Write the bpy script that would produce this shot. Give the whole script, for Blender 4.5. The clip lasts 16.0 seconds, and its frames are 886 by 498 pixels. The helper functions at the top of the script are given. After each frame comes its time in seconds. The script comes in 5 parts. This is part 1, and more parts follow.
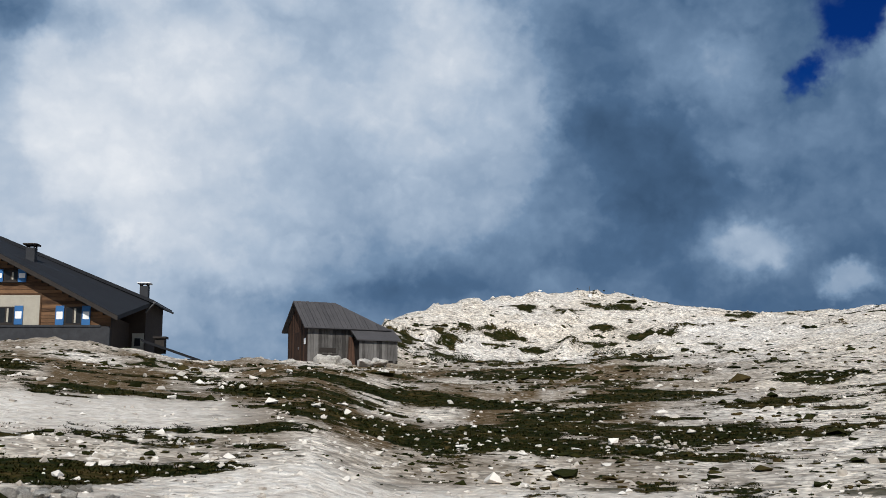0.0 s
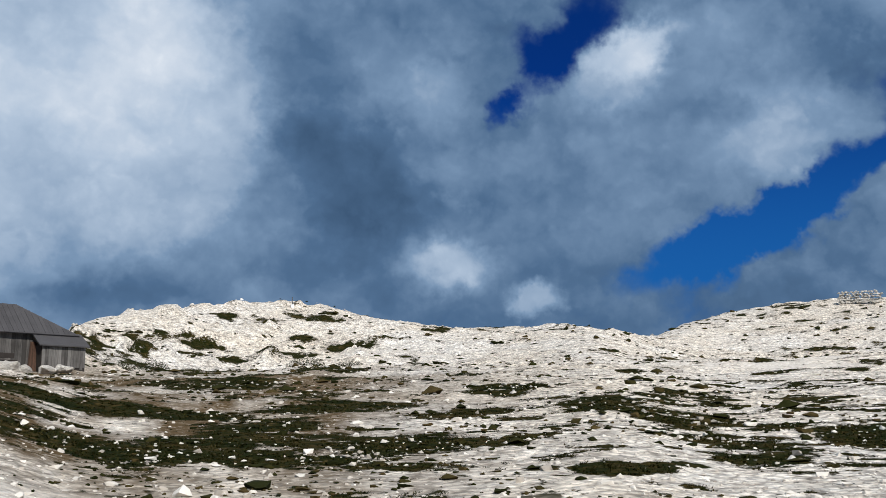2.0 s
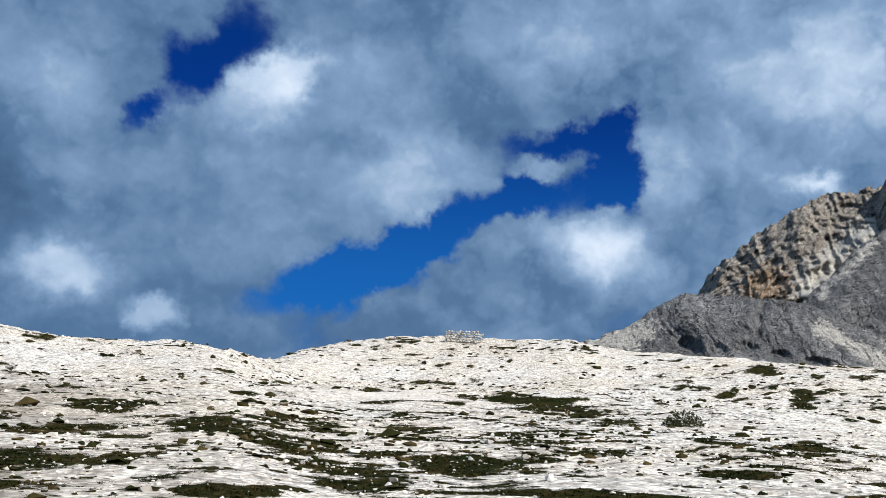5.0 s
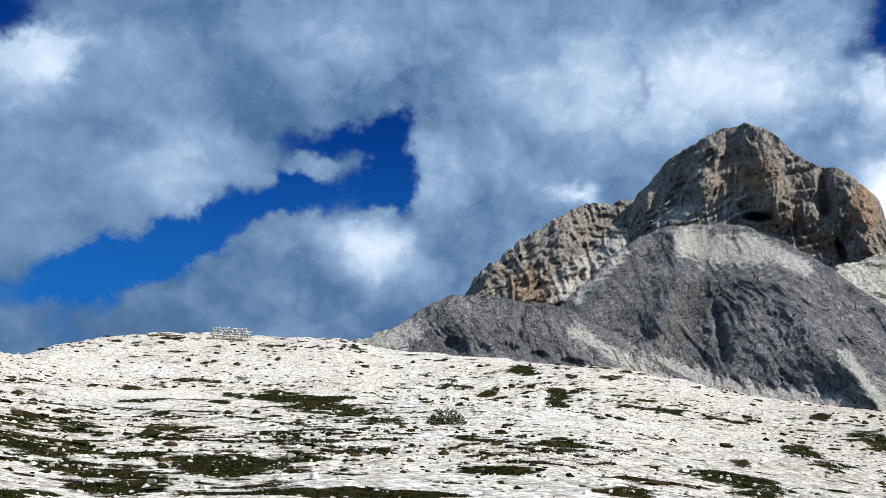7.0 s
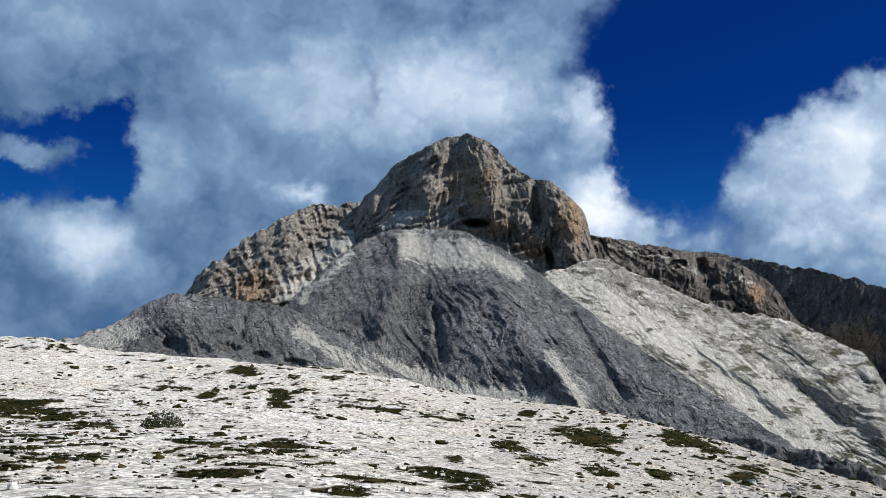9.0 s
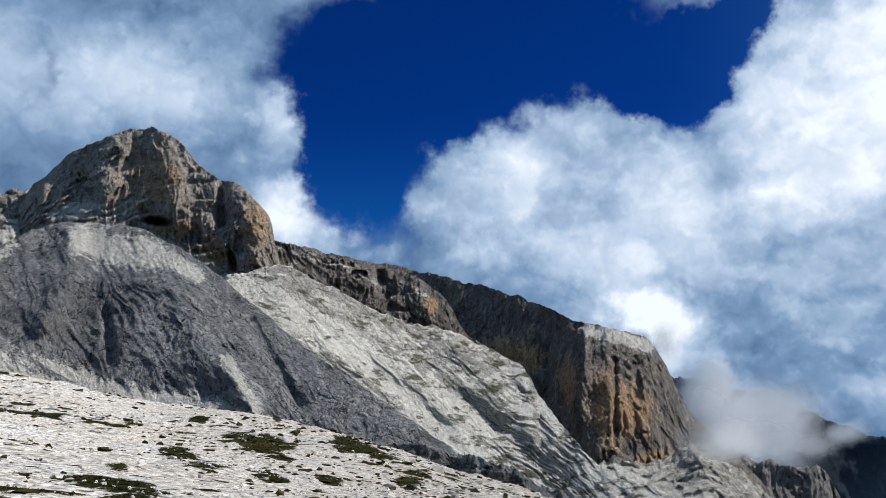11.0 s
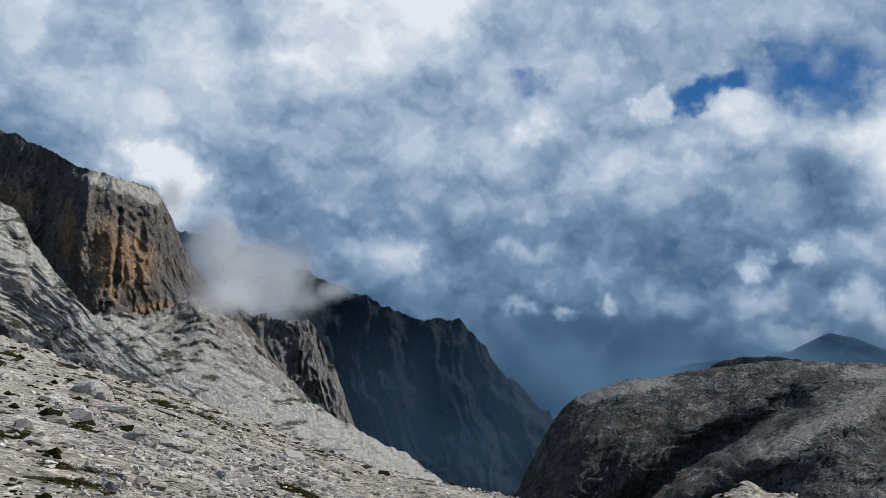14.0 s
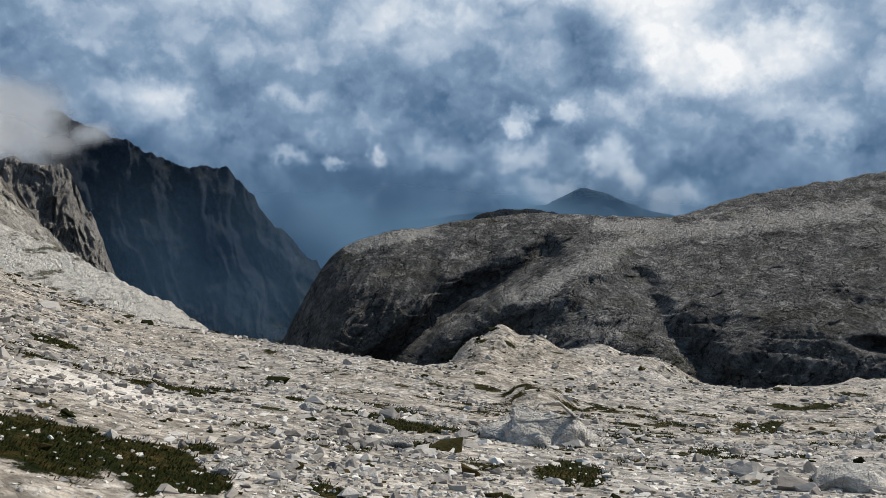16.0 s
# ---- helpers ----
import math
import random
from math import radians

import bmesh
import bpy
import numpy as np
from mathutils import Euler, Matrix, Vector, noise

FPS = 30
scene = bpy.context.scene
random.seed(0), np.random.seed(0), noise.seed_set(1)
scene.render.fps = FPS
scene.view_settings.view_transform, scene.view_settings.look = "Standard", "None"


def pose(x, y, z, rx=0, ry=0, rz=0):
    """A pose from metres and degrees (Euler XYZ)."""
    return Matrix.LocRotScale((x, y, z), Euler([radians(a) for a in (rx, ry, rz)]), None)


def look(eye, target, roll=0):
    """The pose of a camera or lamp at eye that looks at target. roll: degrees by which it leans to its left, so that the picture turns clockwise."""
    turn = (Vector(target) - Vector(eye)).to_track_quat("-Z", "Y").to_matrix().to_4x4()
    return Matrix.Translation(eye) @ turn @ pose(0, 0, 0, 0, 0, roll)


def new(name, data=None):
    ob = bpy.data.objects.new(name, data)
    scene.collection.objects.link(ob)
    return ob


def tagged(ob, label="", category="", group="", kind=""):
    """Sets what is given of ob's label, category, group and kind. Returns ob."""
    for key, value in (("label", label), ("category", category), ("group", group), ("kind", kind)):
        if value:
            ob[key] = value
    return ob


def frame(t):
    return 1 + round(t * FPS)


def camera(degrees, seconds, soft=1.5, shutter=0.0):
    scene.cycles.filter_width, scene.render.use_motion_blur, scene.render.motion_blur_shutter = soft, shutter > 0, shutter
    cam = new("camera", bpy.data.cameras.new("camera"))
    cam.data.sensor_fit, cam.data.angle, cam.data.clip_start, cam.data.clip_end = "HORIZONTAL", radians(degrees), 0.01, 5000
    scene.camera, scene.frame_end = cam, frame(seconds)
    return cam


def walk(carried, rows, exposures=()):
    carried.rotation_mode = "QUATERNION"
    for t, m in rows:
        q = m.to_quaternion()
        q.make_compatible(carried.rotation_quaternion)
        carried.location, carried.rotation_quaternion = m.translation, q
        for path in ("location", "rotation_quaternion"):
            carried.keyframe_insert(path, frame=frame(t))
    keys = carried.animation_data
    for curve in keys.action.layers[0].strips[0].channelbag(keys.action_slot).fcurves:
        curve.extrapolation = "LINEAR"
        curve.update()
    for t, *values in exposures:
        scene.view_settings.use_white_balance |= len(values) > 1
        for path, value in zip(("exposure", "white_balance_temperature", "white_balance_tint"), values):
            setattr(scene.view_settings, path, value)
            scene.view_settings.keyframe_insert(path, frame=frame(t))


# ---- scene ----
EYE = 1.6
LENS = 47.93
ROWS = [
    (0.0, pose(0.06, 0.05, EYE, 99.71, 0.46, 0.08)),
    (0.5, pose(0.06, 0.05, EYE, 99.68, 0.65, -4.82)),
    (1.0, pose(0.06, 0.05, EYE, 99.73, 0.76, -9.63)),
    (1.5, pose(0.06, 0.05, EYE, 99.84, 0.81, -13.37)),
    (2.0, pose(0.06, 0.05, EYE, 100.16, 0.53, -17.00)),
    (2.5, pose(0.06, 0.05, EYE, 100.56, 0.12, -20.50)),
    (3.0, pose(0.06, 0.05, EYE, 100.94, -0.26, -24.32)),
    (3.5, pose(0.06, 0.05, EYE, 101.19, -0.66, -27.86)),
    (4.0, pose(0.06, 0.05, EYE, 101.37, -1.04, -31.67)),
    (6.3, pose(0.06, 0.05, EYE, 101.76, -1.39, -47.38)),
    (6.5, pose(0.06, 0.05, EYE, 101.77, -1.26, -48.66)),
    (7.0, pose(0.06, 0.05, EYE, 101.80, -0.84, -52.04)),
    (7.5, pose(0.06, 0.05, EYE, 101.81, -0.48, -55.34)),
    (8.0, pose(0.06, 0.05, EYE, 101.83, -0.07, -59.21)),
    (8.5, pose(0.06, 0.05, EYE, 101.83, 0.34, -63.13)),
    (9.0, pose(0.06, 0.05, EYE, 101.83, 0.76, -67.69)),
    (9.2, pose(0.06, 0.05, EYE, 101.84, 0.97, -69.56)),
    (11.3, pose(0.06, 0.05, EYE, 101.78, 1.10, -88.79)),
    (11.5, pose(0.06, 0.05, EYE, 101.67, 1.05, -90.67)),
    (12.0, pose(0.06, 0.05, EYE, 100.96, 0.85, -95.54)),
    (12.5, pose(0.06, 0.05, EYE, 99.64, 0.71, -100.10)),
    (13.0, pose(0.06, 0.05, EYE, 97.62, 0.60, -104.95)),
    (13.5, pose(0.06, 0.05, EYE, 95.50, 0.46, -109.32)),
    (14.0, pose(0.06, 0.05, EYE, 93.26, 0.07, -113.93)),
    (14.5, pose(0.06, 0.05, EYE, 91.16, -0.31, -117.79)),
    (15.0, pose(0.06, 0.05, EYE, 88.88, -0.62, -121.42)),
    (15.5, pose(0.06, 0.05, EYE, 86.71, -0.91, -124.35)),
    (16.0, pose(0.06, 0.05, EYE, 84.80, -1.29, -127.07)),
]
EXPOSURES = [(0.0, -0.2, 6450, 10), (3.5, 0.12, 6400, 10), (7.0, 0.27, 6250, 10), (8.0, 0.27, 6250, 10), (9.0, 0.05, 6200, 10), (12.5, 0.05, 6150, 10), (14.5, -0.30, 6350, 10), (15.5, -0.20, 6500, 10), (16.0, -0.03, 6700, 10)]
cam = camera(LENS, 16.0, soft=0.7)
walk(cam, ROWS, EXPOSURES)

# ---- world and sun ----
SUN_AZ, SUN_EL = 174.0, 43.0


class Nodes:
    """A small builder of node trees."""

    def __init__(self, tree):
        self.tree = tree
        tree.nodes.clear()

    def add(self, kind, inputs=None, operation="", attribute="", vector_type="", blend="", feature=""):
        n = self.tree.nodes.new(kind)
        if operation:
            n.operation = operation
        if attribute:
            n.attribute_name = attribute
        if vector_type:
            n.vector_type = vector_type
        if feature:
            n.feature = feature
        if blend:
            n.data_type, n.blend_type = "RGBA", blend
        for k, v in (inputs or {}).items():
            if isinstance(v, bpy.types.NodeSocket):
                self.tree.links.new(v, n.inputs[k])
            else:
                n.inputs[k].default_value = v
        return n

    def math(self, op, a, b=0.0, c=None, clamp=False):
        n = self.add("ShaderNodeMath", {0: a, 1: b} if c is None else {0: a, 1: b, 2: c}, operation=op)
        n.use_clamp = clamp
        return n.outputs[0]

    def vec(self, op, a, b=(0, 0, 0)):
        n = self.add("ShaderNodeVectorMath", {0: a, 1: b}, operation=op)
        return n.outputs["Value"] if op in ("LENGTH", "DOT_PRODUCT") else n.outputs[0]

    def noise(self, vector, scale, detail=4.0, rough=0.55, warp=0.0, out=0):
        return self.add("ShaderNodeTexNoise", {"Vector": vector, "Scale": scale, "Detail": detail,
                                               "Roughness": rough, "Distortion": warp}).outputs[out]

    def ramp(self, fac, stops):
        n = self.add("ShaderNodeValToRGB", {0: fac})
        e = n.color_ramp.elements
        while len(e) < len(stops):
            e.new(0.5)
        for el, (p, c) in zip(e, stops):
            el.position = p
            el.color = (*c, 1) if len(c) == 3 else c
        return n.outputs[0]

    def rng(self, v, a, b, c=0.0, d=1.0, smooth=False):
        n = self.add("ShaderNodeMapRange", {0: v, 1: a, 2: b, 3: c, 4: d})
        n.interpolation_type = "SMOOTHSTEP" if smooth else "LINEAR"
        return n.outputs[0]

    def mix(self, fac, a, b, blend="MIX"):
        n = self.add("ShaderNodeMix", {0: fac}, blend=blend)
        for i, v in ((6, a), (7, b)):
            if isinstance(v, bpy.types.NodeSocket):
                self.tree.links.new(v, n.inputs[i])
            else:
                n.inputs[i].default_value = (*v, 1)
        return n.outputs[2]


world = bpy.data.worlds.new("sky")
scene.world = world
world.use_nodes = True
world.cycles.sampling_method, world.cycles.sample_map_resolution = "MANUAL", 512
w = Nodes(world.node_tree)
way = w.add("ShaderNodeTexCoord").outputs["Generated"]
xyz = w.add("ShaderNodeSeparateXYZ", {0: way}).outputs
az_deg = w.math("MULTIPLY", w.math("ARCTAN2", xyz[0], xyz[1]), 57.2958)
el_deg = w.math("MULTIPLY", w.math("ARCSINE", xyz[2]), 57.2958)
flat = w.add("ShaderNodeCombineXYZ", {0: az_deg, 1: el_deg}).outputs[0]
drift = w.vec("SUBTRACT", w.noise(way, 7.0, 5, 0.6, 0, 1), (0.5, 0.5, 0.5))
drift2 = w.vec("SUBTRACT", w.noise(way, 26.0, 4, 0.6, 0, 1), (0.5, 0.5, 0.5))
spot = w.vec("ADD", w.vec("ADD", flat, w.vec("MULTIPLY", drift, (5, 4.5, 0))), w.vec("MULTIPLY", drift2, (3.4, 3.2, 0)))
fields = [w.math("ADD", w.rng(az_deg, 10, 30, 1.10, 0.90), w.rng(az_deg, 70, 104, 0.0, 0.06)), w.math("ADD", w.math("ADD", w.rng(az_deg, 0, 25, 0.37, 0.31), w.rng(az_deg, 40, 75, 0.0, 0.14)), w.math("MULTIPLY", w.rng(az_deg, 92, 106, 0.0, 0.18, True), w.rng(el_deg, 0, 9, -0.2, 1.0)))]


calm = w.vec("ADD", w.vec("ADD", flat, w.vec("MULTIPLY", drift, (4, 3.5, 0))), w.vec("MULTIPLY", drift2, (2.3, 2.1, 0)))
drift3 = w.vec("SUBTRACT", w.noise(way, 75.0, 3, 0.6, 0, 1), (0.5, 0.5, 0.5))
calm = w.vec("ADD", calm, w.vec("MULTIPLY", drift3, (0.9, 0.9, 0)))
turned = {}


def puff(az, el, wide, high, tilt, cover, bright, edge=1.0):
    """A swelling (or, with cover below nought, a gap) of the cloud cover, in degrees on the sky; a small edge gives it a firm outline."""
    t = radians(10 * round(tilt / 10))
    c, s = math.cos(t), math.sin(t)
    where, key = (spot, (t, 0)) if edge == 1.0 else (calm, (t, 1))
    if key not in turned:
        turned[key] = w.add("ShaderNodeCombineXYZ", {0: w.vec("DOT_PRODUCT", where, (c, -s, 0)), 1: w.vec("DOT_PRODUCT", where, (s, c, 0))}).outputs[0] if t else where
    u, v = az * c - el * s, az * s + el * c
    m = w.add("ShaderNodeVectorMath", {0: turned[key], 1: (1 / wide, 1 / high, 0), 2: (-u / wide, -v / high, 0)}, operation="MULTIPLY_ADD").outputs[0]
    g = w.rng(w.vec("LENGTH", m), 1.0, 1.0 - edge, 0.0, 1.0, True)
    fields[0] = w.math("MULTIPLY_ADD", g, cover * (1.2 if cover < 0 else 1.0), fields[0])
    if bright:
        fields[1] = w.math("MULTIPLY_ADD", g, bright, fields[1])


# towering bank of cloud
puff(-13.3, 15.6, 25.8, 17.6, 10, 0.5, 0.13, 0.3)
puff(-18.0, 16.2, 14.9, 14.9, 0, 0.5, 0.2)
puff(0.7, 22.2, 9.0, 6.0, -20, 0.5, 0.18, 0.9)
puff(-2.8, 17.2, 8.8, 6.6, 0, 0.4, 0.1)
puff(-22.7, 11.0, 12.3, 11.4, 0, 0.5, 0.14)
puff(-24.0, 21.6, 6.6, 2.2, 0, 0.3, -0.22)
puff(11.4, 13.0, 8.3, 11.8, 0, 0.4, -0.11)
puff(-0.8, 7.8, 13.2, 4.4, 0, 0.4, -0.1)
puff(-15.5, 7.0, 11.4, 5.3, 0, 0.4, 0.06)
puff(15.5, 18.9, 5.7, 4.4, 0, 0.2, 0.12)
puff(16.5, 9.5, 5.7, 3.3, 20, 0.3, 0.16)
# broken cloud with gaps
puff(23.3, 20.7, 2.2, 4.1, -35, -0.95, 0.0, 0.8)
puff(20.7, 17.8, 1.7, 1.9, -30, -0.7, 0.0, 0.8)
puff(27.5, 19.7, 4.5, 3.0, -30, 0.3, 0.18, 0.6)
puff(17.6, 9.1, 3.7, 2.1, 0, 0.3, 0.2, 0.7)
puff(22.4, 7.2, 2.2, 1.3, 0, 0.3, 0.24, 0.7)
puff(8.1, 16.0, 5.3, 3.1, 0, 0.3, -0.12)
puff(32.7, 9.4, 3.5, 3.1, -20, -0.6, 0.0)
puff(36.3, 10.6, 3.1, 2.6, -30, -0.5, 0.0)
puff(15.7, 19.4, 5.7, 4.4, 0, 0.3, 0.1)
puff(17.6, 14.5, 4.4, 2.6, 0, 0.3, 0.14)
puff(30.1, 15.8, 12.0, 7.8, -15, 0.4, 0.08, 0.4)
puff(26.2, 22.6, 3.7, 3.5, -20, -0.85, 0.0, 0.7)
puff(22.1, 18.5, 2.4, 2.4, -30, -0.65, 0.0)
puff(28.5, 20.7, 4.1, 1.9, -25, 0.3, 0.18, 0.7)
puff(42.7, 15.1, 3.5, 2.4, -20, -0.9, 0.0)
puff(45.9, 14.6, 5.3, 2.6, 0, -0.85, 0.0)
puff(48.9, 16.5, 2.6, 3.3, 0, -0.9, 0.0)
puff(43.7, 18.0, 2.6, 1.5, 0, -0.5, 0.0)
puff(46.8, 18.1, 3.5, 1.8, 0, -0.5, 0.0)
puff(38.1, 11.8, 5.3, 2.6, -35, -0.7, 0.0)
puff(32.5, 9.6, 6.6, 2.9, -15, -0.6, 0.0)
puff(44.6, 16.7, 2.6, 1.5, -20, 0.8, 0.14)
puff(42.8, 9.8, 12.7, 4.9, -20, 0.45, 0.02, 0.4)
# gap and bright edges by the peak
puff(48.9, 11.6, 4.4, 3.9, -30, 0.5, 0.25)
puff(51.4, 15.9, 2.6, 3.5, 0, 0.4, 0.15)
puff(47.0, 24.2, 11.4, 3.9, 0, 0.4, 0.22)
puff(55.7, 18.6, 8.3, 5.3, 0, 0.4, 0.06)
puff(69.9, 21.1, 7.5, 4.4, 0, 0.5, 0.26)
puff(59.4, 14.9, 2.2, 1.3, 0, 0.3, 0.35)
puff(46.4, 12.0, 5.7, 2.6, 0, 0.4, 0.2)
puff(31.8, 9.9, 3.9, 1.8, 0, -0.3, 0.0)
puff(79.4, 15.9, 2.2, 4.8, 20, -0.7, 0.0)
puff(81.7, 21.7, 8.3, 7.0, 10, -1.5, 0.0)
puff(76.6, 19.6, 3.1, 2.6, 0, 0.4, 0.25)
puff(77.7, 14.0, 4.8, 3.3, 20, 0.9, 0.55)
puff(64.1, 20.9, 1.6, 2.6, 10, -0.5, 0.0)
# great cumulus beside the cliffs
puff(77.1, 18.7, 3.5, 3.9, 0, 0.45, 0.05)
puff(90.7, 22.9, 18.9, 8.6, 0, -1.5, 0.0)
puff(82.6, 15.3, 5.3, 5.3, 0, -1.0, 0.0)
puff(88.6, 15.0, 5.2, 3.7, 0, 0.7, 0.18, 0.5)
puff(94.8, 14.5, 8.6, 7.1, 0, 1.0, 0.2, 0.45)
puff(109.4, 17.6, 8.0, 7.0, -15, 1.0, 0.24, 0.45)
puff(114.5, 18.9, 6.1, 4.8, 0, 0.9, 0.26)
puff(113.4, 22.4, 5.3, 2.2, 0, 0.7, 0.2)
puff(103.4, 10.3, 7.5, 4.8, 0, 0.5, -0.12)
puff(98.1, 7.4, 4.8, 2.6, 0, 0.6, 0.45)
puff(98.3, 7.8, 3.1, 2.2, 0, 0.6, 0.35)
puff(99.5, 5.2, 3.5, 3.1, 0, 0.5, 0.3)
puff(111.8, 9.0, 6.6, 7.0, 0, 0.5, -0.02)
puff(122.9, 19.2, 2.6, 2.0, -20, -0.55, 0.0)
puff(118.2, 12.4, 3.9, 2.2, -20, -0.45, 0.0)
puff(118.9, 10.2, 3.1, 1.8, -20, 0.4, 0.1)
puff(115.5, 13.6, 9.7, 9.7, 0, 0.5, 0.08, 0.5)
# bright towers past the gorge
puff(109.2, 10.7, 11.0, 5.7, 0, 0.4, -0.06)
puff(119.2, 11.8, 4.8, 2.2, -20, -0.35, 0.0)
puff(128.9, 11.9, 4.8, 1.8, -20, -0.6, 0.0)
puff(136.2, 11.9, 4.8, 3.1, -30, -0.8, 0.0)
puff(118.9, 10.1, 2.4, 1.3, -20, 0.35, 0.14)
puff(138.5, 8.5, 4.5, 3.0, -15, 0.9, 0.3, 0.8)
puff(140.7, 5.7, 3.4, 2.6, 0, 0.7, 0.26, 0.6)
puff(135.0, 6.2, 3.1, 3.1, 0, 0.5, -0.12)
puff(131.4, 10.6, 4.8, 2.2, 0, 0.5, 0.22)
puff(126.3, 7.0, 3.9, 2.2, 0, 0.3, 0.15)
puff(110.8, 3.4, 4.4, 2.2, 0, 0.3, 0.25)
puff(144.5, 6.5, 4.9, 2.6, 0, 0.7, 0.3, 0.7)
puff(139.5, 5.0, 10.1, 5.3, -20, 0.35, 0.13)
puff(124.2, 6.9, 5.7, 3.1, 0, 0.4, 0.12)
puff(148.4, 2.0, 3.1, 1.8, 0, 0.5, 0.25)
puff(135.4, 6.8, 3.5, 2.6, 0, 0.3, -0.1)
# small clouds low in the haze
puff(118.3, -0.4, 1.6, 0.8, 0, 1.0, 0.3, 0.8)
puff(121.2, -0.5, 0.9, 0.6, 0, 0.9, 0.3, 0.8)
puff(123.6, -0.1, 0.8, 0.7, 0, 0.9, 0.3, 0.8)
puff(131.8, -0.0, 1.9, 1.5, -20, 1.0, 0.3, 0.8)
puff(133.2, -1.9, 3.5, 1.2, 0, 1.0, 0.3, 0.8)
puff(136.7, 0.3, 1.5, 2.2, 20, 1.0, 0.3, 0.8)
puff(137.8, -1.2, 1.5, 1.5, 20, 1.0, 0.3, 0.8)
puff(131.4, 2.6, 1.2, 1.3, 0, 0.8, 0.3, 0.8)
puff(134.1, 2.5, 1.3, 1.1, 0, 0.6, 0.25, 0.7)
puff(140.1, -1.9, 2.1, 1.3, -20, 0.9, 0.3, 0.8)
puff(118.9, 2.5, 2.6, 1.1, 0, 0.5, 0.18)
puff(127.3, 0.6, 3.1, 1.8, 0, 0.5, 0.18)
puff(117.7, -2.0, 21.9, 3.1, 0, 0.3, -0.12)

# gaps and bright heaps seen in the broken cloud
puff(38.6, 12.8, 5.2, 2.0, -40, -0.85, 0.0)
puff(34.6, 10.7, 5.2, 2.2, -30, -0.75, 0.0)
puff(30.0, 8.6, 5.2, 1.8, -20, -0.55, 0.0)
puff(49.0, 15.4, 2.8, 3.1, 0, -0.75, 0.0)
puff(47.2, 18.2, 5.2, 1.7, 0, -0.6, 0.0)
puff(42.4, 14.0, 4.2, 2.0, -20, -0.8, 0.0)
puff(101.3, 21.6, 6.4, 3.6, -20, -1.1, 0.0, 0.6)
puff(119.2, 12.9, 2.6, 1.4, -20, -0.45, 0.0, 1.0)
puff(106.0, 25.2, 5.0, 2.6, -30, -0.9, 0.0, 0.7)
puff(114.5, 25.6, 9.0, 2.4, 0, -0.9, 0.0, 0.7)
puff(129.3, 12.2, 3.2, 1.4, -20, -0.6, 0.0)
puff(133.6, 13.0, 2.5, 2.6, 0, -0.6, 0.0)
puff(106.0, 11.5, 7.0, 5.0, 0, 0.0, 0.12)
puff(146.0, 3.5, 5.0, 3.0, 0, 0.2, 0.14)
puff(126.0, 11.2, 1.9, 1.2, -20, 0.5, 0.25, 0.6)
puff(62.0, 21.0, 11.0, 6.0, 0, 0.2, 0.26)
puff(-8.5, 17.6, 16.6, 11.0, 0, 0.0, 0.12, 0.14)
puff(-3.5, 7.6, 10.0, 4.6, 0, 0.0, -0.10)
puff(-15.0, 20.5, 10.0, 6.0, 0, 0.0, 0.07)
puff(36.5, 15.5, 6.5, 3.6, -20, 0.1, 0.14, 0.6)
puff(33.0, 22.0, 9.0, 3.5, 0, 0.1, 0.08)
puff(14.0, 13.0, 5.0, 9.0, 0, 0.0, -0.08)
puff(100.5, 11.5, 9.0, 6.0, 0, 0.2, 0.16)
puff(113.5, 18.8, 4.0, 2.6, 0, 0.3, 0.03, 0.7)

tall_way = w.vec("MULTIPLY", way, (1, 1, 1.3))
billow = w.noise(tall_way, 8.0, 5, 0.5, 0.2)
lifted = w.noise(w.vec("ADD", tall_way, (0.004, -0.012, 0.022)), 8.0, 5, 0.5, 0.2)
lobed = w.vec("ADD", tall_way, w.vec("MULTIPLY", drift2, (0.06, 0.06, 0.06)))


def lobes(shift):
    return w.add("ShaderNodeTexVoronoi", {"Vector": w.vec("ADD", lobed, shift), "Scale": 13.0, "Detail": 2.0, "Roughness": 0.55, "Lacunarity": 2.3, "Smoothness": 0.55}, feature="SMOOTH_F1").outputs[0]


puffs_near = lobes((0, 0, 0))
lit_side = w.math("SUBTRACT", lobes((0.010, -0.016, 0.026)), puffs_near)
wisps = w.noise(way, 26.0, 4, 0.5, 0.4)
heap = w.math("SUBTRACT", 0.42, puffs_near)
density = w.math("ADD", fields[0], w.math("MULTIPLY", w.math("SUBTRACT", billow, 0.5), 1.1))
density = w.math("ADD", density, w.math("MULTIPLY", w.math("SUBTRACT", wisps, 0.5), 0.65))
density = w.math("ADD", density, w.math("MULTIPLY", heap, 0.45))
cover = w.rng(density, -0.40, 0.66, 0, 1, True)
shade = w.math("ADD", fields[1], w.math("MULTIPLY", w.math("SUBTRACT", billow, 0.5), 0.14))
shade = w.math("ADD", shade, w.math("MULTIPLY", w.math("SUBTRACT", billow, lifted), w.rng(az_deg, 40, 95, 0.20, 0.32)))
shade = w.math("ADD", shade, w.math("MULTIPLY", lit_side, w.rng(az_deg, 25, 90, 0.05, 0.17)))
shade = w.math("ADD", shade, w.math("MULTIPLY", heap, w.rng(az_deg, 70, 112, 0.09, 0.16, True)))
shade = w.math("ADD", shade, w.math("MULTIPLY", w.math("SUBTRACT", wisps, 0.5), 0.06))
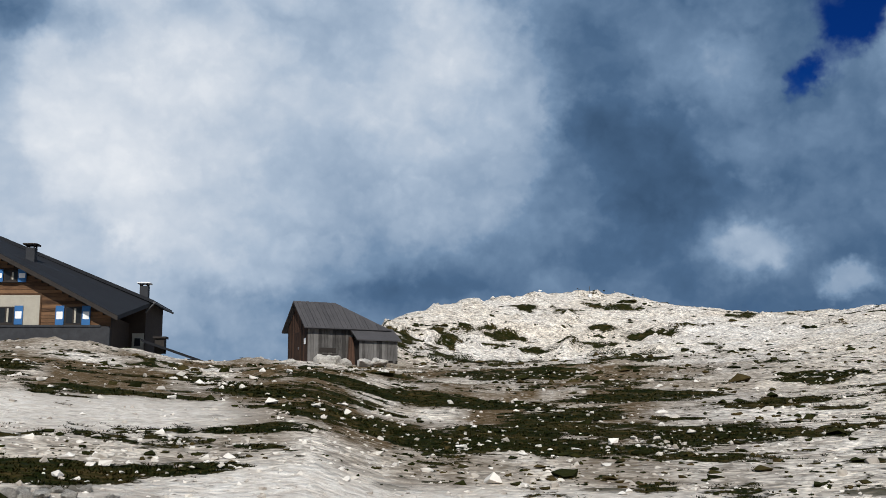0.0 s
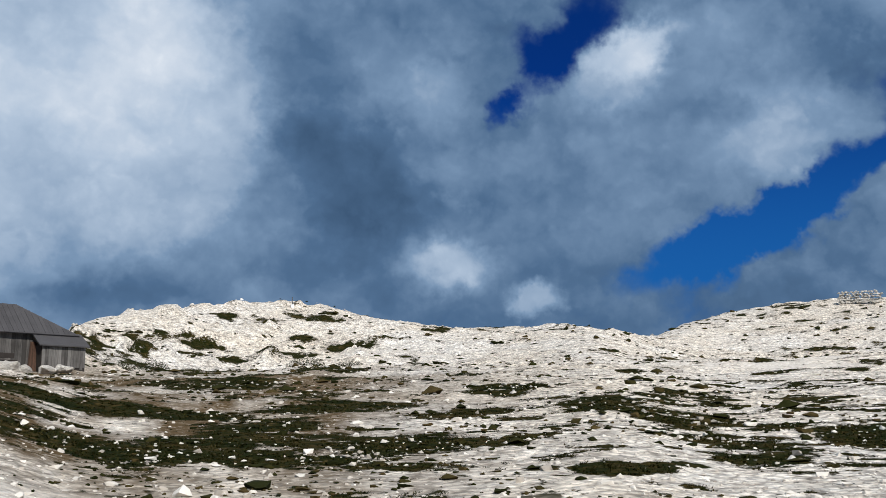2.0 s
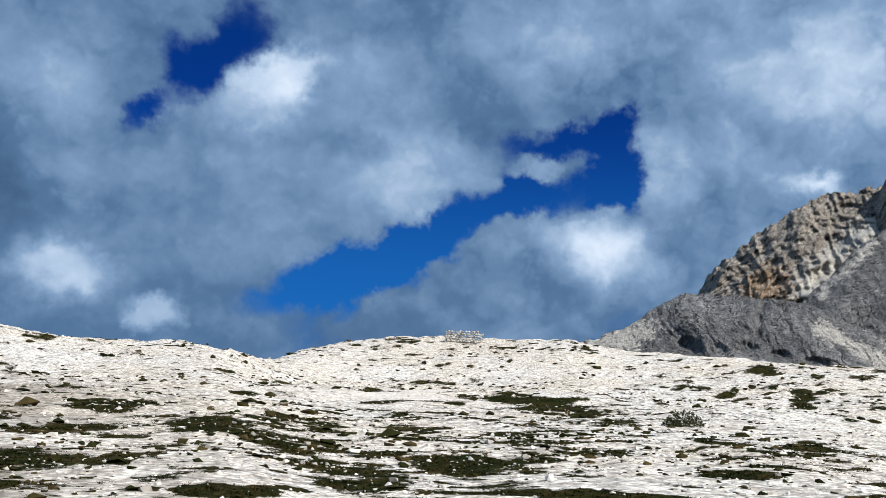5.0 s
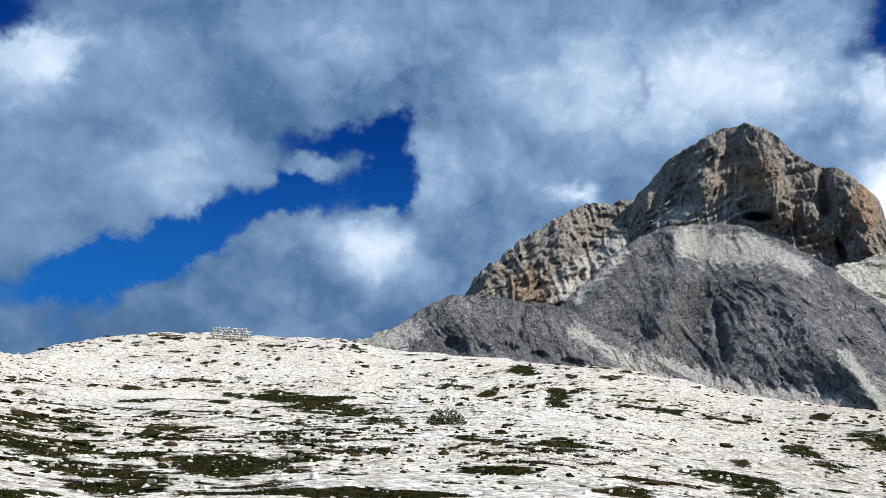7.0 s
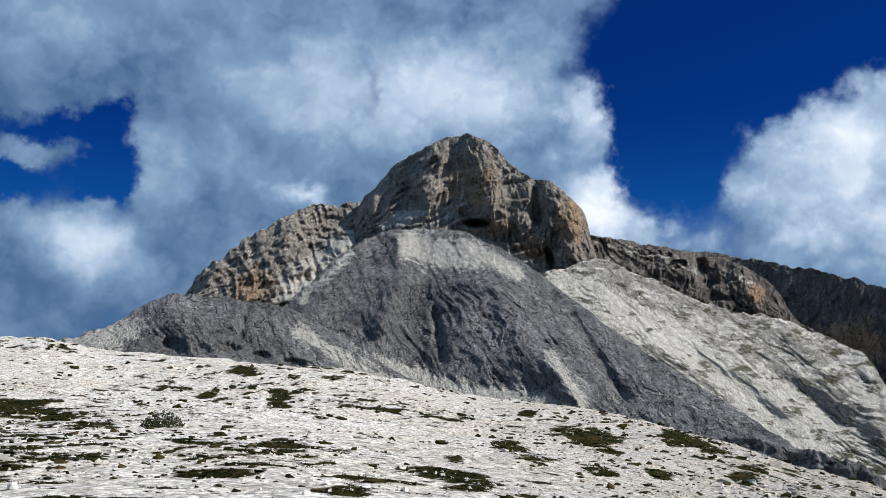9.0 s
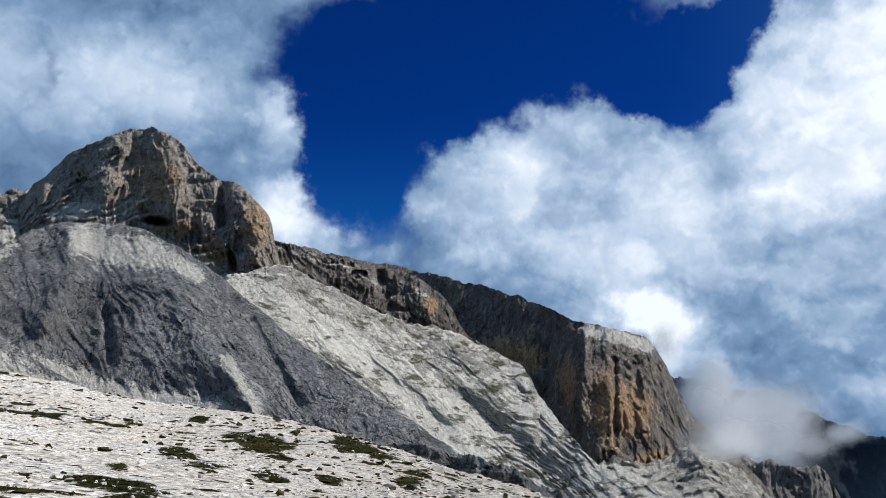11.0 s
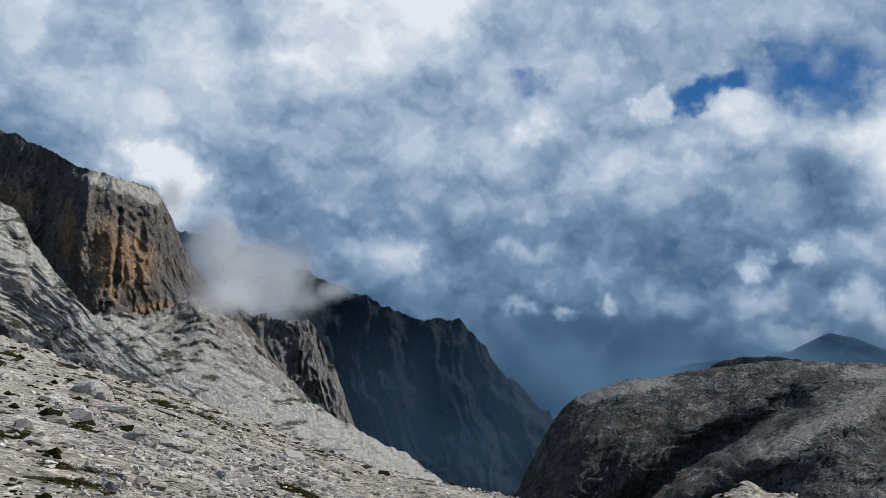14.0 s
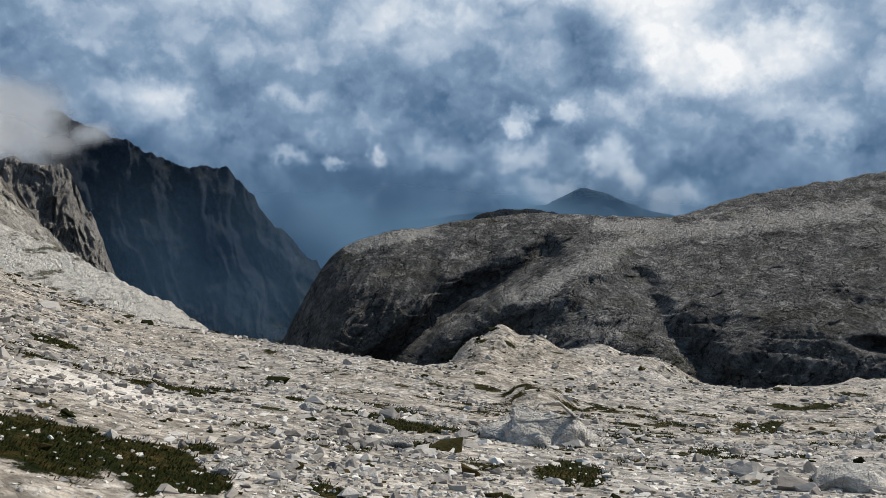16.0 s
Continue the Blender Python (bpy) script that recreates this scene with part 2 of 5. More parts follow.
cloud_colour = w.ramp(shade, [(0.0, (0.030, 0.068, 0.135)), (0.25, (0.084, 0.160, 0.283)), (0.45, (0.208, 0.318, 0.475)),
                              (0.65, (0.46, 0.568, 0.71)), (0.95, (0.92, 0.955, 1.0))])
sky_node = w.add("ShaderNodeTexSky")
sky_node.sky_type, sky_node.sun_disc = "NISHITA", False
sky_node.sun_elevation, sky_node.sun_rotation = radians(SUN_EL), radians(SUN_AZ)
sky_node.altitude, sky_node.air_density, sky_node.dust_density, sky_node.ozone_density = 2500.0, 1.0, 0.3, 3.0
air = sky_node.outputs[0]
blue = w.mix(1.0, air, (0.0018, 0.0160, 0.052), "MULTIPLY")
haze = w.rng(el_deg, 6.0, -2.0, 0, 1, True)
haze = w.math("MULTIPLY", haze, w.rng(az_deg, 95, 112, 0, 1, True))
blue = w.mix(w.rng(el_deg, 20, 6, 0, 0.75, True), blue, (0.014, 0.135, 0.41))
blue = w.mix(w.rng(az_deg, 98, 128, 0, 0.75, True), blue, (0.05, 0.17, 0.40))
blue = w.mix(haze, blue, (0.038, 0.105, 0.185))
sky = w.mix(cover, blue, cloud_colour)
back = w.add("ShaderNodeBackground", {0: sky, 1: 1.0}).outputs[0]
w.add("ShaderNodeOutputWorld", {0: back})

sun = new("sun", bpy.data.lights.new("sun", "SUN"))
sun.data.energy, sun.data.angle, sun.data.color = 4.7, radians(0.53), (1.0, 0.95, 0.87)
a, e = radians(SUN_AZ), radians(SUN_EL)
sun.matrix_world = look((300 * math.sin(a), 300 * math.cos(a), 340), (0, 0, 340 - 300 * math.tan(e)))


# ---- materials ----
def material(name, rough=0.85, bump=0.0, bump_size=0.05):
    m = bpy.data.materials.new(name)
    m.use_nodes = True
    n = Nodes(m.node_tree)
    n.at = n.add("ShaderNodeTexCoord").outputs["Object"]
    n.rough, n.bump, n.bump_size = rough, bump, bump_size
    n.mat, n.gloss = m, 0.2
    return n


def done(n, colour, height=None, metal=0.0):
    s = {"Base Color": colour, "Roughness": n.rough, "Metallic": metal}
    if height is not None and n.bump:
        s["Normal"] = n.add("ShaderNodeBump", {"Strength": n.bump, "Distance": n.bump_size, "Height": height}).outputs[0]
    b = n.add("ShaderNodeBsdfPrincipled", s)
    b.inputs["Specular IOR Level"].default_value = n.gloss
    n.add("ShaderNodeOutputMaterial", {0: b.outputs[0]})
    return n.mat


def up_facing(n, low, high):
    z = n.add("ShaderNodeSeparateXYZ", {0: n.add("ShaderNodeNewGeometry").outputs["Normal"]}).outputs[2]
    return n.rng(z, low, high, 0, 1, True)


def ground_material():
    n = material("limestone_rubble_and_turf", 0.95, 0.8, 0.11)
    n.gloss = 0.03
    at = n.at
    big, mid = n.noise(at, 0.11, 4, 0.6), n.noise(at, 0.9, 5, 0.62)
    fine, grit = n.noise(at, 5.0, 6, 0.7), n.noise(at, 19.0, 4, 0.7)
    jitter = n.vec("ADD", at, n.vec("MULTIPLY", n.noise(at, 6.0, 3, 0.6, 0, 1), (0.12, 0.12, 0.12)))
    gravel = n.add("ShaderNodeTexVoronoi", {"Vector": jitter, "Scale": 7.0})
    rubble = n.add("ShaderNodeTexVoronoi", {"Vector": jitter, "Scale": 2.6})
    cells = n.math("MULTIPLY", n.math("ADD", gravel.outputs[0], rubble.outputs[0]), -1.0)
    each = n.add("ShaderNodeSeparateColor", {0: gravel.outputs["Color"]}).outputs[0]
    each2 = n.add("ShaderNodeSeparateColor", {0: rubble.outputs["Color"]}).outputs[0]
    stone = n.ramp(n.math("ADD", n.math("MULTIPLY", mid, 0.45), n.math("MULTIPLY", fine, 0.55)),
                   [(0.34, (0.30, 0.262, 0.222)), (0.42, (0.66, 0.605, 0.54)), (0.50, (0.85, 0.80, 0.735)), (0.60, (0.92, 0.89, 0.845))])
    tint = n.math("ADD", n.rng(each, 0, 1, 0.78, 1.2), n.rng(each2, 0, 1, -0.12, 0.12))
    gaps = n.math("MULTIPLY", n.rng(gravel.outputs[0], 0.40, 0.72, 1.0, 0.6, True), n.rng(rubble.outputs[0], 0.50, 0.80, 1.0, 0.65, True))
    tint = n.math("MULTIPLY", tint, gaps)
    stone = n.mix(1.0, stone, n.add("ShaderNodeCombineColor", {0: tint, 1: tint, 2: tint}).outputs[0], "MULTIPLY")
    stone = n.mix(n.rng(big, 0.40, 0.58, 0.2, 1.0), stone, n.mix(1.0, stone, (0.97, 0.925, 0.86), "MULTIPLY"))
    stone = n.mix(n.rng(grit, 0.58, 0.70, 0, 0.6), stone, (0.17, 0.145, 0.12))
    turf = n.ramp(n.math("ADD", n.math("MULTIPLY", fine, 0.6), n.math("MULTIPLY", mid, 0.4)),
                  [(0.36, (0.004, 0.006, 0.001)), (0.48, (0.012, 0.016, 0.003)), (0.57, (0.038, 0.029, 0.009)), (0.68, (0.11, 0.075, 0.030))])
    dry = n.add("ShaderNodeAttribute", attribute="dry").outputs["Fac"]
    stone = n.mix(n.math("MULTIPLY", dry, n.rng(fine, 0.37, 0.51, 0.45, 1.0)), stone, n.mix(grit, (0.045, 0.03, 0.014), (0.17, 0.115, 0.06)))
    turf_here = n.add("ShaderNodeAttribute", attribute="turf").outputs["Fac"]
    edge = n.math("ADD", turf_here, n.math("MULTIPLY", n.math("SUBTRACT", fine, 0.5), 1.1))
    edge = n.math("ADD", edge, n.math("MULTIPLY", n.math("SUBTRACT", mid, 0.5), 0.8))
    turf_mask = n.rng(edge, 0.44, 0.54, 0, 1, True)
    dust = n.add("ShaderNodeAttribute", attribute="path").outputs["Fac"]
    # small tufts strung along the slope
    strung = n.add("ShaderNodeCombineXYZ", {0: n.vec("DOT_PRODUCT", at, (0.68, -0.47, 0)), 1: n.vec("DOT_PRODUCT", at, (0.52, 0.75, 0))}).outputs[0]
    fleck = n.math("ADD", n.noise(strung, 2.1, 5, 0.66), n.math("MULTIPLY", n.math("SUBTRACT", big, 0.5), 0.25))
    fleck2 = n.noise(strung, 5.2, 4, 0.66)
    flecks = n.math("MAXIMUM", n.rng(fleck, 0.63, 0.67, 0, 1, True), n.rng(fleck2, 0.645, 0.685, 0, 0.8, True))
    for scale, share, near in ((0.9, 0.84, 0.30), (2.4, 0.90, 0.30)):
        tuft = n.add("ShaderNodeTexVoronoi", {"Vector": n.vec("ADD", at, n.vec("MULTIPLY", n.noise(at, 5.0, 4, 0.65, 0, 1), (0.5, 0.5, 0.5))), "Scale": scale})
        lone = n.rng(n.add("ShaderNodeSeparateColor", {0: tuft.outputs["Color"]}).outputs[1], share, share + 0.02, 0, 1, True)
        flecks = n.math("MAXIMUM", flecks, n.math("MULTIPLY", lone, n.rng(tuft.outputs[0], near, near - 0.07, 0, 1, True)))
    turf_mask = n.math("MAXIMUM", turf_mask, n.math("MULTIPLY", flecks, n.math("SUBTRACT", 1.0, n.math("MULTIPLY", dust, 0.9))))
    # stone turns darker and greyer by bearing, fully between 94 and 162 degrees
    grey = n.add("ShaderNodeAttribute", attribute="greyed").outputs["Fac"]
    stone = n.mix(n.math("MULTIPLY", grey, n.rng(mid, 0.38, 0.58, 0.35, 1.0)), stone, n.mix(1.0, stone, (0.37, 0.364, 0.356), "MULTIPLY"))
    stone = n.mix(n.math("MULTIPLY", dust, 0.8), stone, n.mix(n.rng(fine, 0.4, 0.6), (0.58, 0.52, 0.46), (0.78, 0.74, 0.68)))
    colour = n.mix(turf_mask, stone, turf)
    low = n.rng(n.add("ShaderNodeSeparateXYZ", {0: at}).outputs[2], -30, -90, 0, 1, True)
    colour = n.mix(low, colour, n.mix(n.noise(at, 0.02, 5, 0.6), (0.018, 0.03, 0.022), (0.05, 0.065, 0.04)))
    height = n.math("ADD", n.math("MULTIPLY", fine, 0.9), n.math("MULTIPLY", cells, 0.45))
    height = n.math("ADD", height, n.math("MULTIPLY", turf_mask, 0.35))
    return done(n, colour, height)


def rock_material(name, pale, mid_tone, dark, warm=None, warm_amount=0.0, bearing=70.0, lean=0.3, stretch=0.25, size=1.0, turf=0.0, scree=0.0, strength=1.0, cracks=0.8, rubble=(0.66, 0.62, 0.555)):
    """Jointed mountain limestone. The joints run down the face that is seen on the bearing, leaning sideways;
    size scales joints and blotches (1: joints 14 m apart); the attribute pale lays rubble on it, stain the warm colour."""
    n = material(name, 0.95, strength, 2.4 * size)
    n.gloss = 0.08
    at = n.at
    c, q = math.cos(radians(bearing)), math.sin(radians(bearing))
    across = n.vec("DOT_PRODUCT", at, (c, -q, lean))
    deep = n.vec("DOT_PRODUCT", at, (0.4 * q, 0.4 * c, 0))
    down = n.vec("DOT_PRODUCT", at, (0, 0, stretch))
    flow = n.add("ShaderNodeCombineXYZ", {0: across, 1: deep, 2: down}).outputs[0]
    wobble = n.vec("SUBTRACT", n.noise(at, 0.09 / size, 4, 0.62, 0, 1), (0.5, 0.5, 0.5))
    bent = n.vec("ADD", flow, n.vec("MULTIPLY", wobble, (13 * size, 13 * size, 13 * size)))
    big, mid, fine = n.noise(at, 0.02 / size, 3, 0.55), n.noise(at, 0.22 / size, 6, 0.70), n.noise(at, 0.8 / size, 5, 0.75)
    streaks = n.noise(bent, 0.14 / size, 6, 0.64)
    tone = n.math("ADD", n.math("MULTIPLY", streaks, 0.42), n.math("ADD", n.math("MULTIPLY", mid, 0.26), n.math("MULTIPLY", fine, 0.32)))
    colour = n.ramp(tone, [(0.38, dark), (0.47, mid_tone), (0.59, pale)])
    age = n.rng(big, 0.32, 0.68, 0.78, 1.2)
    colour = n.mix(1.0, colour, n.add("ShaderNodeCombineColor", {0: age, 1: age, 2: age}).outputs[0], "MULTIPLY")
    if warm:
        stain = n.math("ADD", n.add("ShaderNodeAttribute", attribute="stain").outputs["Fac"], n.math("MULTIPLY", n.math("SUBTRACT", mid, 0.5), 1.3))
        stain = n.math("ADD", stain, n.math("MULTIPLY", n.math("SUBTRACT", streaks, 0.5), 1.6))
        colour = n.mix(n.math("MULTIPLY", n.rng(stain, 0.2, 0.75, 0, 1, True), warm_amount), colour,
                       n.mix(n.rng(tone, 0.38, 0.56), tuple(0.3 * v for v in warm), warm))
    joint = 0.0
    for gap, width, low, high in ((14.0, 0.045, 0.44, 0.56), (4.2, 0.07, 0.47, 0.60)):
        edge = n.add("ShaderNodeTexVoronoi", {"Vector": bent, "Scale": 1 / (gap * size)}, feature="DISTANCE_TO_EDGE").outputs[0]
        line = n.math("MULTIPLY", n.rng(edge, 0.0, width, 1.0, 0.0, True), n.rng(mid if gap > 9 else streaks, low, high))
        joint = n.math("MAXIMUM", joint, line)
    colour = n.mix(n.math("MULTIPLY", joint, cracks), colour, tuple(0.45 * v for v in dark))
    lying = n.math("ADD", n.add("ShaderNodeAttribute", attribute="pale").outputs["Fac"], n.math("MULTIPLY", up_facing(n, 0.60, 0.90), scree))
    lying = n.rng(n.math("ADD", lying, n.math("MULTIPLY", n.math("SUBTRACT", tone, 0.5), 2.4)), 0.30, 0.62, 0, 0.92, True)
    colour = n.mix(lying, colour, n.ramp(n.math("ADD", n.math("MULTIPLY", fine, 0.7), n.math("MULTIPLY", mid, 0.3)), [(0.36, tuple(0.45 * v for v in rubble)), (0.47, tuple(0.85 * v for v in rubble)), (0.62, tuple(min(0.9, 1.15 * v) for v in rubble))]))
    if turf:
        where = n.math("MULTIPLY", n.rng(n.noise(n.vec("MULTIPLY", at, (0.8, 0.8, 2.0)), 0.06 / size, 6, 0.68), 0.53, 0.60, 0, turf), up_facing(n, 0.35, 0.6))
        colour = n.mix(where, colour, n.mix(fine, (0.02, 0.024, 0.008), (0.10, 0.09, 0.035)))
    height = n.math("SUBTRACT", n.math("ADD", n.math("MULTIPLY", streaks, 1.3), n.math("ADD", n.math("MULTIPLY", fine, 0.8), n.math("MULTIPLY", mid, 1.3))), n.math("MULTIPLY", joint, 0.7))
    return done(n, colour, height)


def plank_material(name, light, dark, along=2, vary=0.35):
    n = material(name, 0.8, 0.5, 0.01)
    stretch = [7.0, 7.0, 7.0]
    stretch[along] = 0.5
    grain = n.noise(n.vec("MULTIPLY", n.at, tuple(stretch)), 4.0, 6, 0.65)
    wear = n.noise(n.at, 1.3, 4, 0.6)
    each = n.add("ShaderNodeObjectInfo").outputs["Random"]
    tone = n.math("ADD", n.math("ADD", n.math("MULTIPLY", grain, 0.55), n.math("MULTIPLY", wear, 0.35)), n.math("MULTIPLY", n.math("SUBTRACT", each, 0.4), vary))
    return done(n, n.ramp(tone, [(0.3, dark), (0.68, light)]), grain)


def plain_material(name, colour, rough=0.7, spread=0.25, size=3.0, metal=0.0, bump=0.3):
    n = material(name, rough, bump, 0.01)
    f = n.noise(n.at, size, 5, 0.65)
    g = n.noise(n.at, size * 9, 4, 0.6)
    t = n.math("ADD", n.math("MULTIPLY", f, 0.7), n.math("MULTIPLY", g, 0.3))
    return done(n, n.ramp(t, [(0.3, tuple(c * (1 - spread) for c in colour)), (0.7, tuple(min(1, c * (1 + spread)) for c in colour))]), g, metal)


GROUND = ground_material()
APRON_ROCK = rock_material("grey_slab_limestone", (0.36, 0.352, 0.345), (0.165, 0.164, 0.166), (0.045, 0.046, 0.05), bearing=67, lean=0.45, stretch=0.2, scree=0.2, cracks=0.95, size=0.8)
PEAK_ROCK = rock_material("brown_grey_dolomite", (0.50, 0.45, 0.39), (0.28, 0.246, 0.21), (0.06, 0.054, 0.048), (0.50, 0.335, 0.20), 0.8, bearing=70, lean=0.1, stretch=0.7, scree=0.4, size=0.55, cracks=0.95)
SCREE_ROCK = rock_material("pale_scree_slope", (0.60, 0.565, 0.51), (0.36, 0.335, 0.30), (0.11, 0.10, 0.09), bearing=86, lean=0.9, stretch=0.25, turf=0.85, scree=0.85, size=0.7, cracks=0.8, rubble=(0.78, 0.735, 0.66))
CLIFF_ROCK = rock_material("orange_stained_cliff", (0.30, 0.27, 0.24), (0.145, 0.127, 0.112), (0.04, 0.036, 0.034), (0.55, 0.355, 0.205), 0.85, bearing=94, lean=0.05, stretch=0.22, scree=0.3, size=0.9)
PILLAR_ROCK = rock_material("grey_pillar_cliff", (0.36, 0.34, 0.31), (0.19, 0.18, 0.17), (0.06, 0.06, 0.06), bearing=104, lean=0.0, stretch=0.2)
SKIRT_ROCK = rock_material("ledges_and_scree", (0.55, 0.515, 0.46), (0.33, 0.305, 0.27), (0.09, 0.085, 0.078), (0.42, 0.27, 0.16), 0.3, bearing=98, lean=0.5, stretch=0.6, scree=0.45, size=0.7, turf=0.3)
# haze and shade are put into the dark blue of this rock
WALL_ROCK = rock_material("far_wall_haze_and_shade", (0.034, 0.044, 0.064), (0.016, 0.024, 0.04), (0.010, 0.015, 0.024), bearing=112, lean=0.3, stretch=0.3, size=2.5, turf=0.3, cracks=0.4)
# weathered limestone, with the plateau's cloud shade put into its dark base colour
PLATEAU_ROCK = rock_material("weathered_karst_in_cloud_shade", (0.23, 0.223, 0.212), (0.088, 0.086, 0.085), (0.02, 0.02, 0.021), bearing=135, lean=-0.3, stretch=1.0, turf=0.25, scree=0.3, size=1.0, strength=0.9, cracks=0.9, rubble=(0.36, 0.345, 0.32))
# blue of distance haze put into the base colour
FAR_ROCK = rock_material("far_mountain_haze_blue", (0.06, 0.115, 0.16), (0.05, 0.095, 0.135), (0.03, 0.05, 0.075), size=6.0, cracks=0.2)
STONE = rock_material("cracked_limestone", (0.76, 0.725, 0.67), (0.60, 0.565, 0.515), (0.26, 0.235, 0.205), stretch=1.0, size=0.03, strength=0.9, cracks=0.35)


# ---- terrain ----
def lattice(ix, iy, iz):
    h = (ix.astype(np.int64) * 374761393 + iy.astype(np.int64) * 668265263 + iz.astype(np.int64) * 2147483647) & 0xFFFFFFFF
    h = ((h ^ (h >> 13)) * 1274126177) & 0xFFFFFFFF
    h = ((h ^ (h >> 15)) * 2246822519) & 0xFFFFFFFF
    return ((h ^ (h >> 16)) & 0xFFFFFF) / float(0xFFFFFF) * 2 - 1


def vnoise(x, y, z):
    ix, iy, iz = np.floor(x), np.floor(y), np.floor(z)
    fx, fy, fz = x - ix, y - iy, z - iz
    fx, fy, fz = (f * f * f * (f * (f * 6 - 15) + 10) for f in (fx, fy, fz))
    total = 0
    for a in (0, 1):
        for b in (0, 1):
            for c in (0, 1):
                total = total + lattice(ix + a, iy + b, iz + c) * (fx if a else 1 - fx) * (fy if b else 1 - fy) * (fz if c else 1 - fz)
    return total


def fbm(x, y, z, octaves=5, gain=0.5, ridged=False):
    total, amp = 0, 1.0
    for i in range(octaves):
        v = vnoise(x + 17.3 * i, y - 9.1 * i, z + 5.7 * i)
        total = total + amp * ((1 - 2 * np.abs(v)) if ridged else v)
        x, y, z, amp = x * 2.03, y * 2.03, z * 2.03, amp * gain
    return total


def grid_mesh(name, V, rows, cols, mat, wrap=False, attributes=None):
    """V: rows x cols x 3 corners of a sheet."""
    i, j = np.meshgrid(np.arange(rows - 1), np.arange(cols if wrap else cols - 1), indexing="ij")
    k = (j + 1) % cols
    quads = np.stack([i * cols + j, i * cols + k, (i + 1) * cols + k, (i + 1) * cols + j], -1).reshape(-1, 4)
    me = bpy.data.meshes.new(name)
    me.vertices.add(rows * cols)
    me.vertices.foreach_set("co", V.reshape(-1).astype(np.float32))
    me.loops.add(len(quads) * 4)
    me.loops.foreach_set("vertex_index", quads.reshape(-1).astype(np.int32))
    me.polygons.add(len(quads))
    me.polygons.foreach_set("loop_start", np.arange(0, len(quads) * 4, 4, dtype=np.int32))
    me.polygons.foreach_set("use_smooth", np.ones(len(quads), dtype=bool))
    for key, values in (attributes or {}).items():
        me.attributes.new(key, "FLOAT", "POINT").data.foreach_set("value", values.reshape(-1).astype(np.float32))
    me.update(calc_edges=True)
    me.validate()
    me.materials.append(mat)
    return me


def curve(points, x, soft=0.0):
    """A smooth line through (place, value) pairs, rounded over soft."""
    px, py = np.array(points, float).T
    if not soft:
        return np.interp(x, px, py)
    return sum(np.interp(x + s * soft, px, py) * k for s, k in ((-1, 0.15), (-0.5, 0.22), (0, 0.26), (0.5, 0.22), (1, 0.15)))


# the rim of the near slope: bearing, angle of sight above the eye, distance
RIM_EL = [(-180, -2), (-120, 0), (-60, 3.6), (-26, 4.0), (-21, 4.3), (-18.3, 3.8), (-14, 3.1), (-9, 3.2), (-4.2, 3.4), (-3.4, 5.6), (-2.8, 5.85),
          (0.5, 6.65), (5.7, 7.05), (8.3, 7.1), (12.7, 6.4), (17.5, 5.65), (20.4, 5.5), (23.5, 5.7), (26.8, 5.35), (29.0, 4.8),
          (31, 5.5), (33.2, 6.05), (36.1, 6.3), (41.7, 6.4), (46, 6.45), (49.2, 5.85), (55.7, 5.4), (61.8, 4.95),
          (65.7, 4.1), (69.9, 3.1), (74.6, 2.7), (79.3, 1.85), (83.7, 0.55), (87, -0.7), (90.2, -1.5), (93.5, -3.0)]
RIM_EL2 = [(93.5, -3.0), (96, -4.0), (100, -5.3), (105, -7.2), (110, -9.2), (114.2, -10.2), (120, -11.4), (123.2, -11.9), (126.2, -12.1),
           (129.5, -11.6), (136, -11.8), (144, -12.6), (151.6, -11.1), (160, -10), (180, -2)]
RIM_D = [(-180, 90), (-60, 70), (-24, 58), (-9, 56), (-5.6, 58), (-4.2, 78), (-1, 90), (8, 100), (17, 96), (27, 88), (33, 135), (47, 130),
         (56, 115), (70, 100), (84, 85), (96, 75), (110, 80), (122, 62), (130, 64), (144, 72), (160, 80), (180, 90)]
MID_EL = [(-180, -4), (-60, 3), (-24, 3.4), (-14, 2.6), (-4, 2.9), (8, 3.2), (24, 3.3), (33, 3.2), (47, 3.3), (60, 2.7), (75, 0.2), (88, -2.6), (96, -5),
          (110, -10.0), (122, -12.2), (130, -13.0), (144, -13.2), (160, -11.5), (180, -4)]


def rim(az):
    return (curve(RIM_EL + RIM_EL2[1:], az, 0.5), curve(RIM_D, az, 2.0))


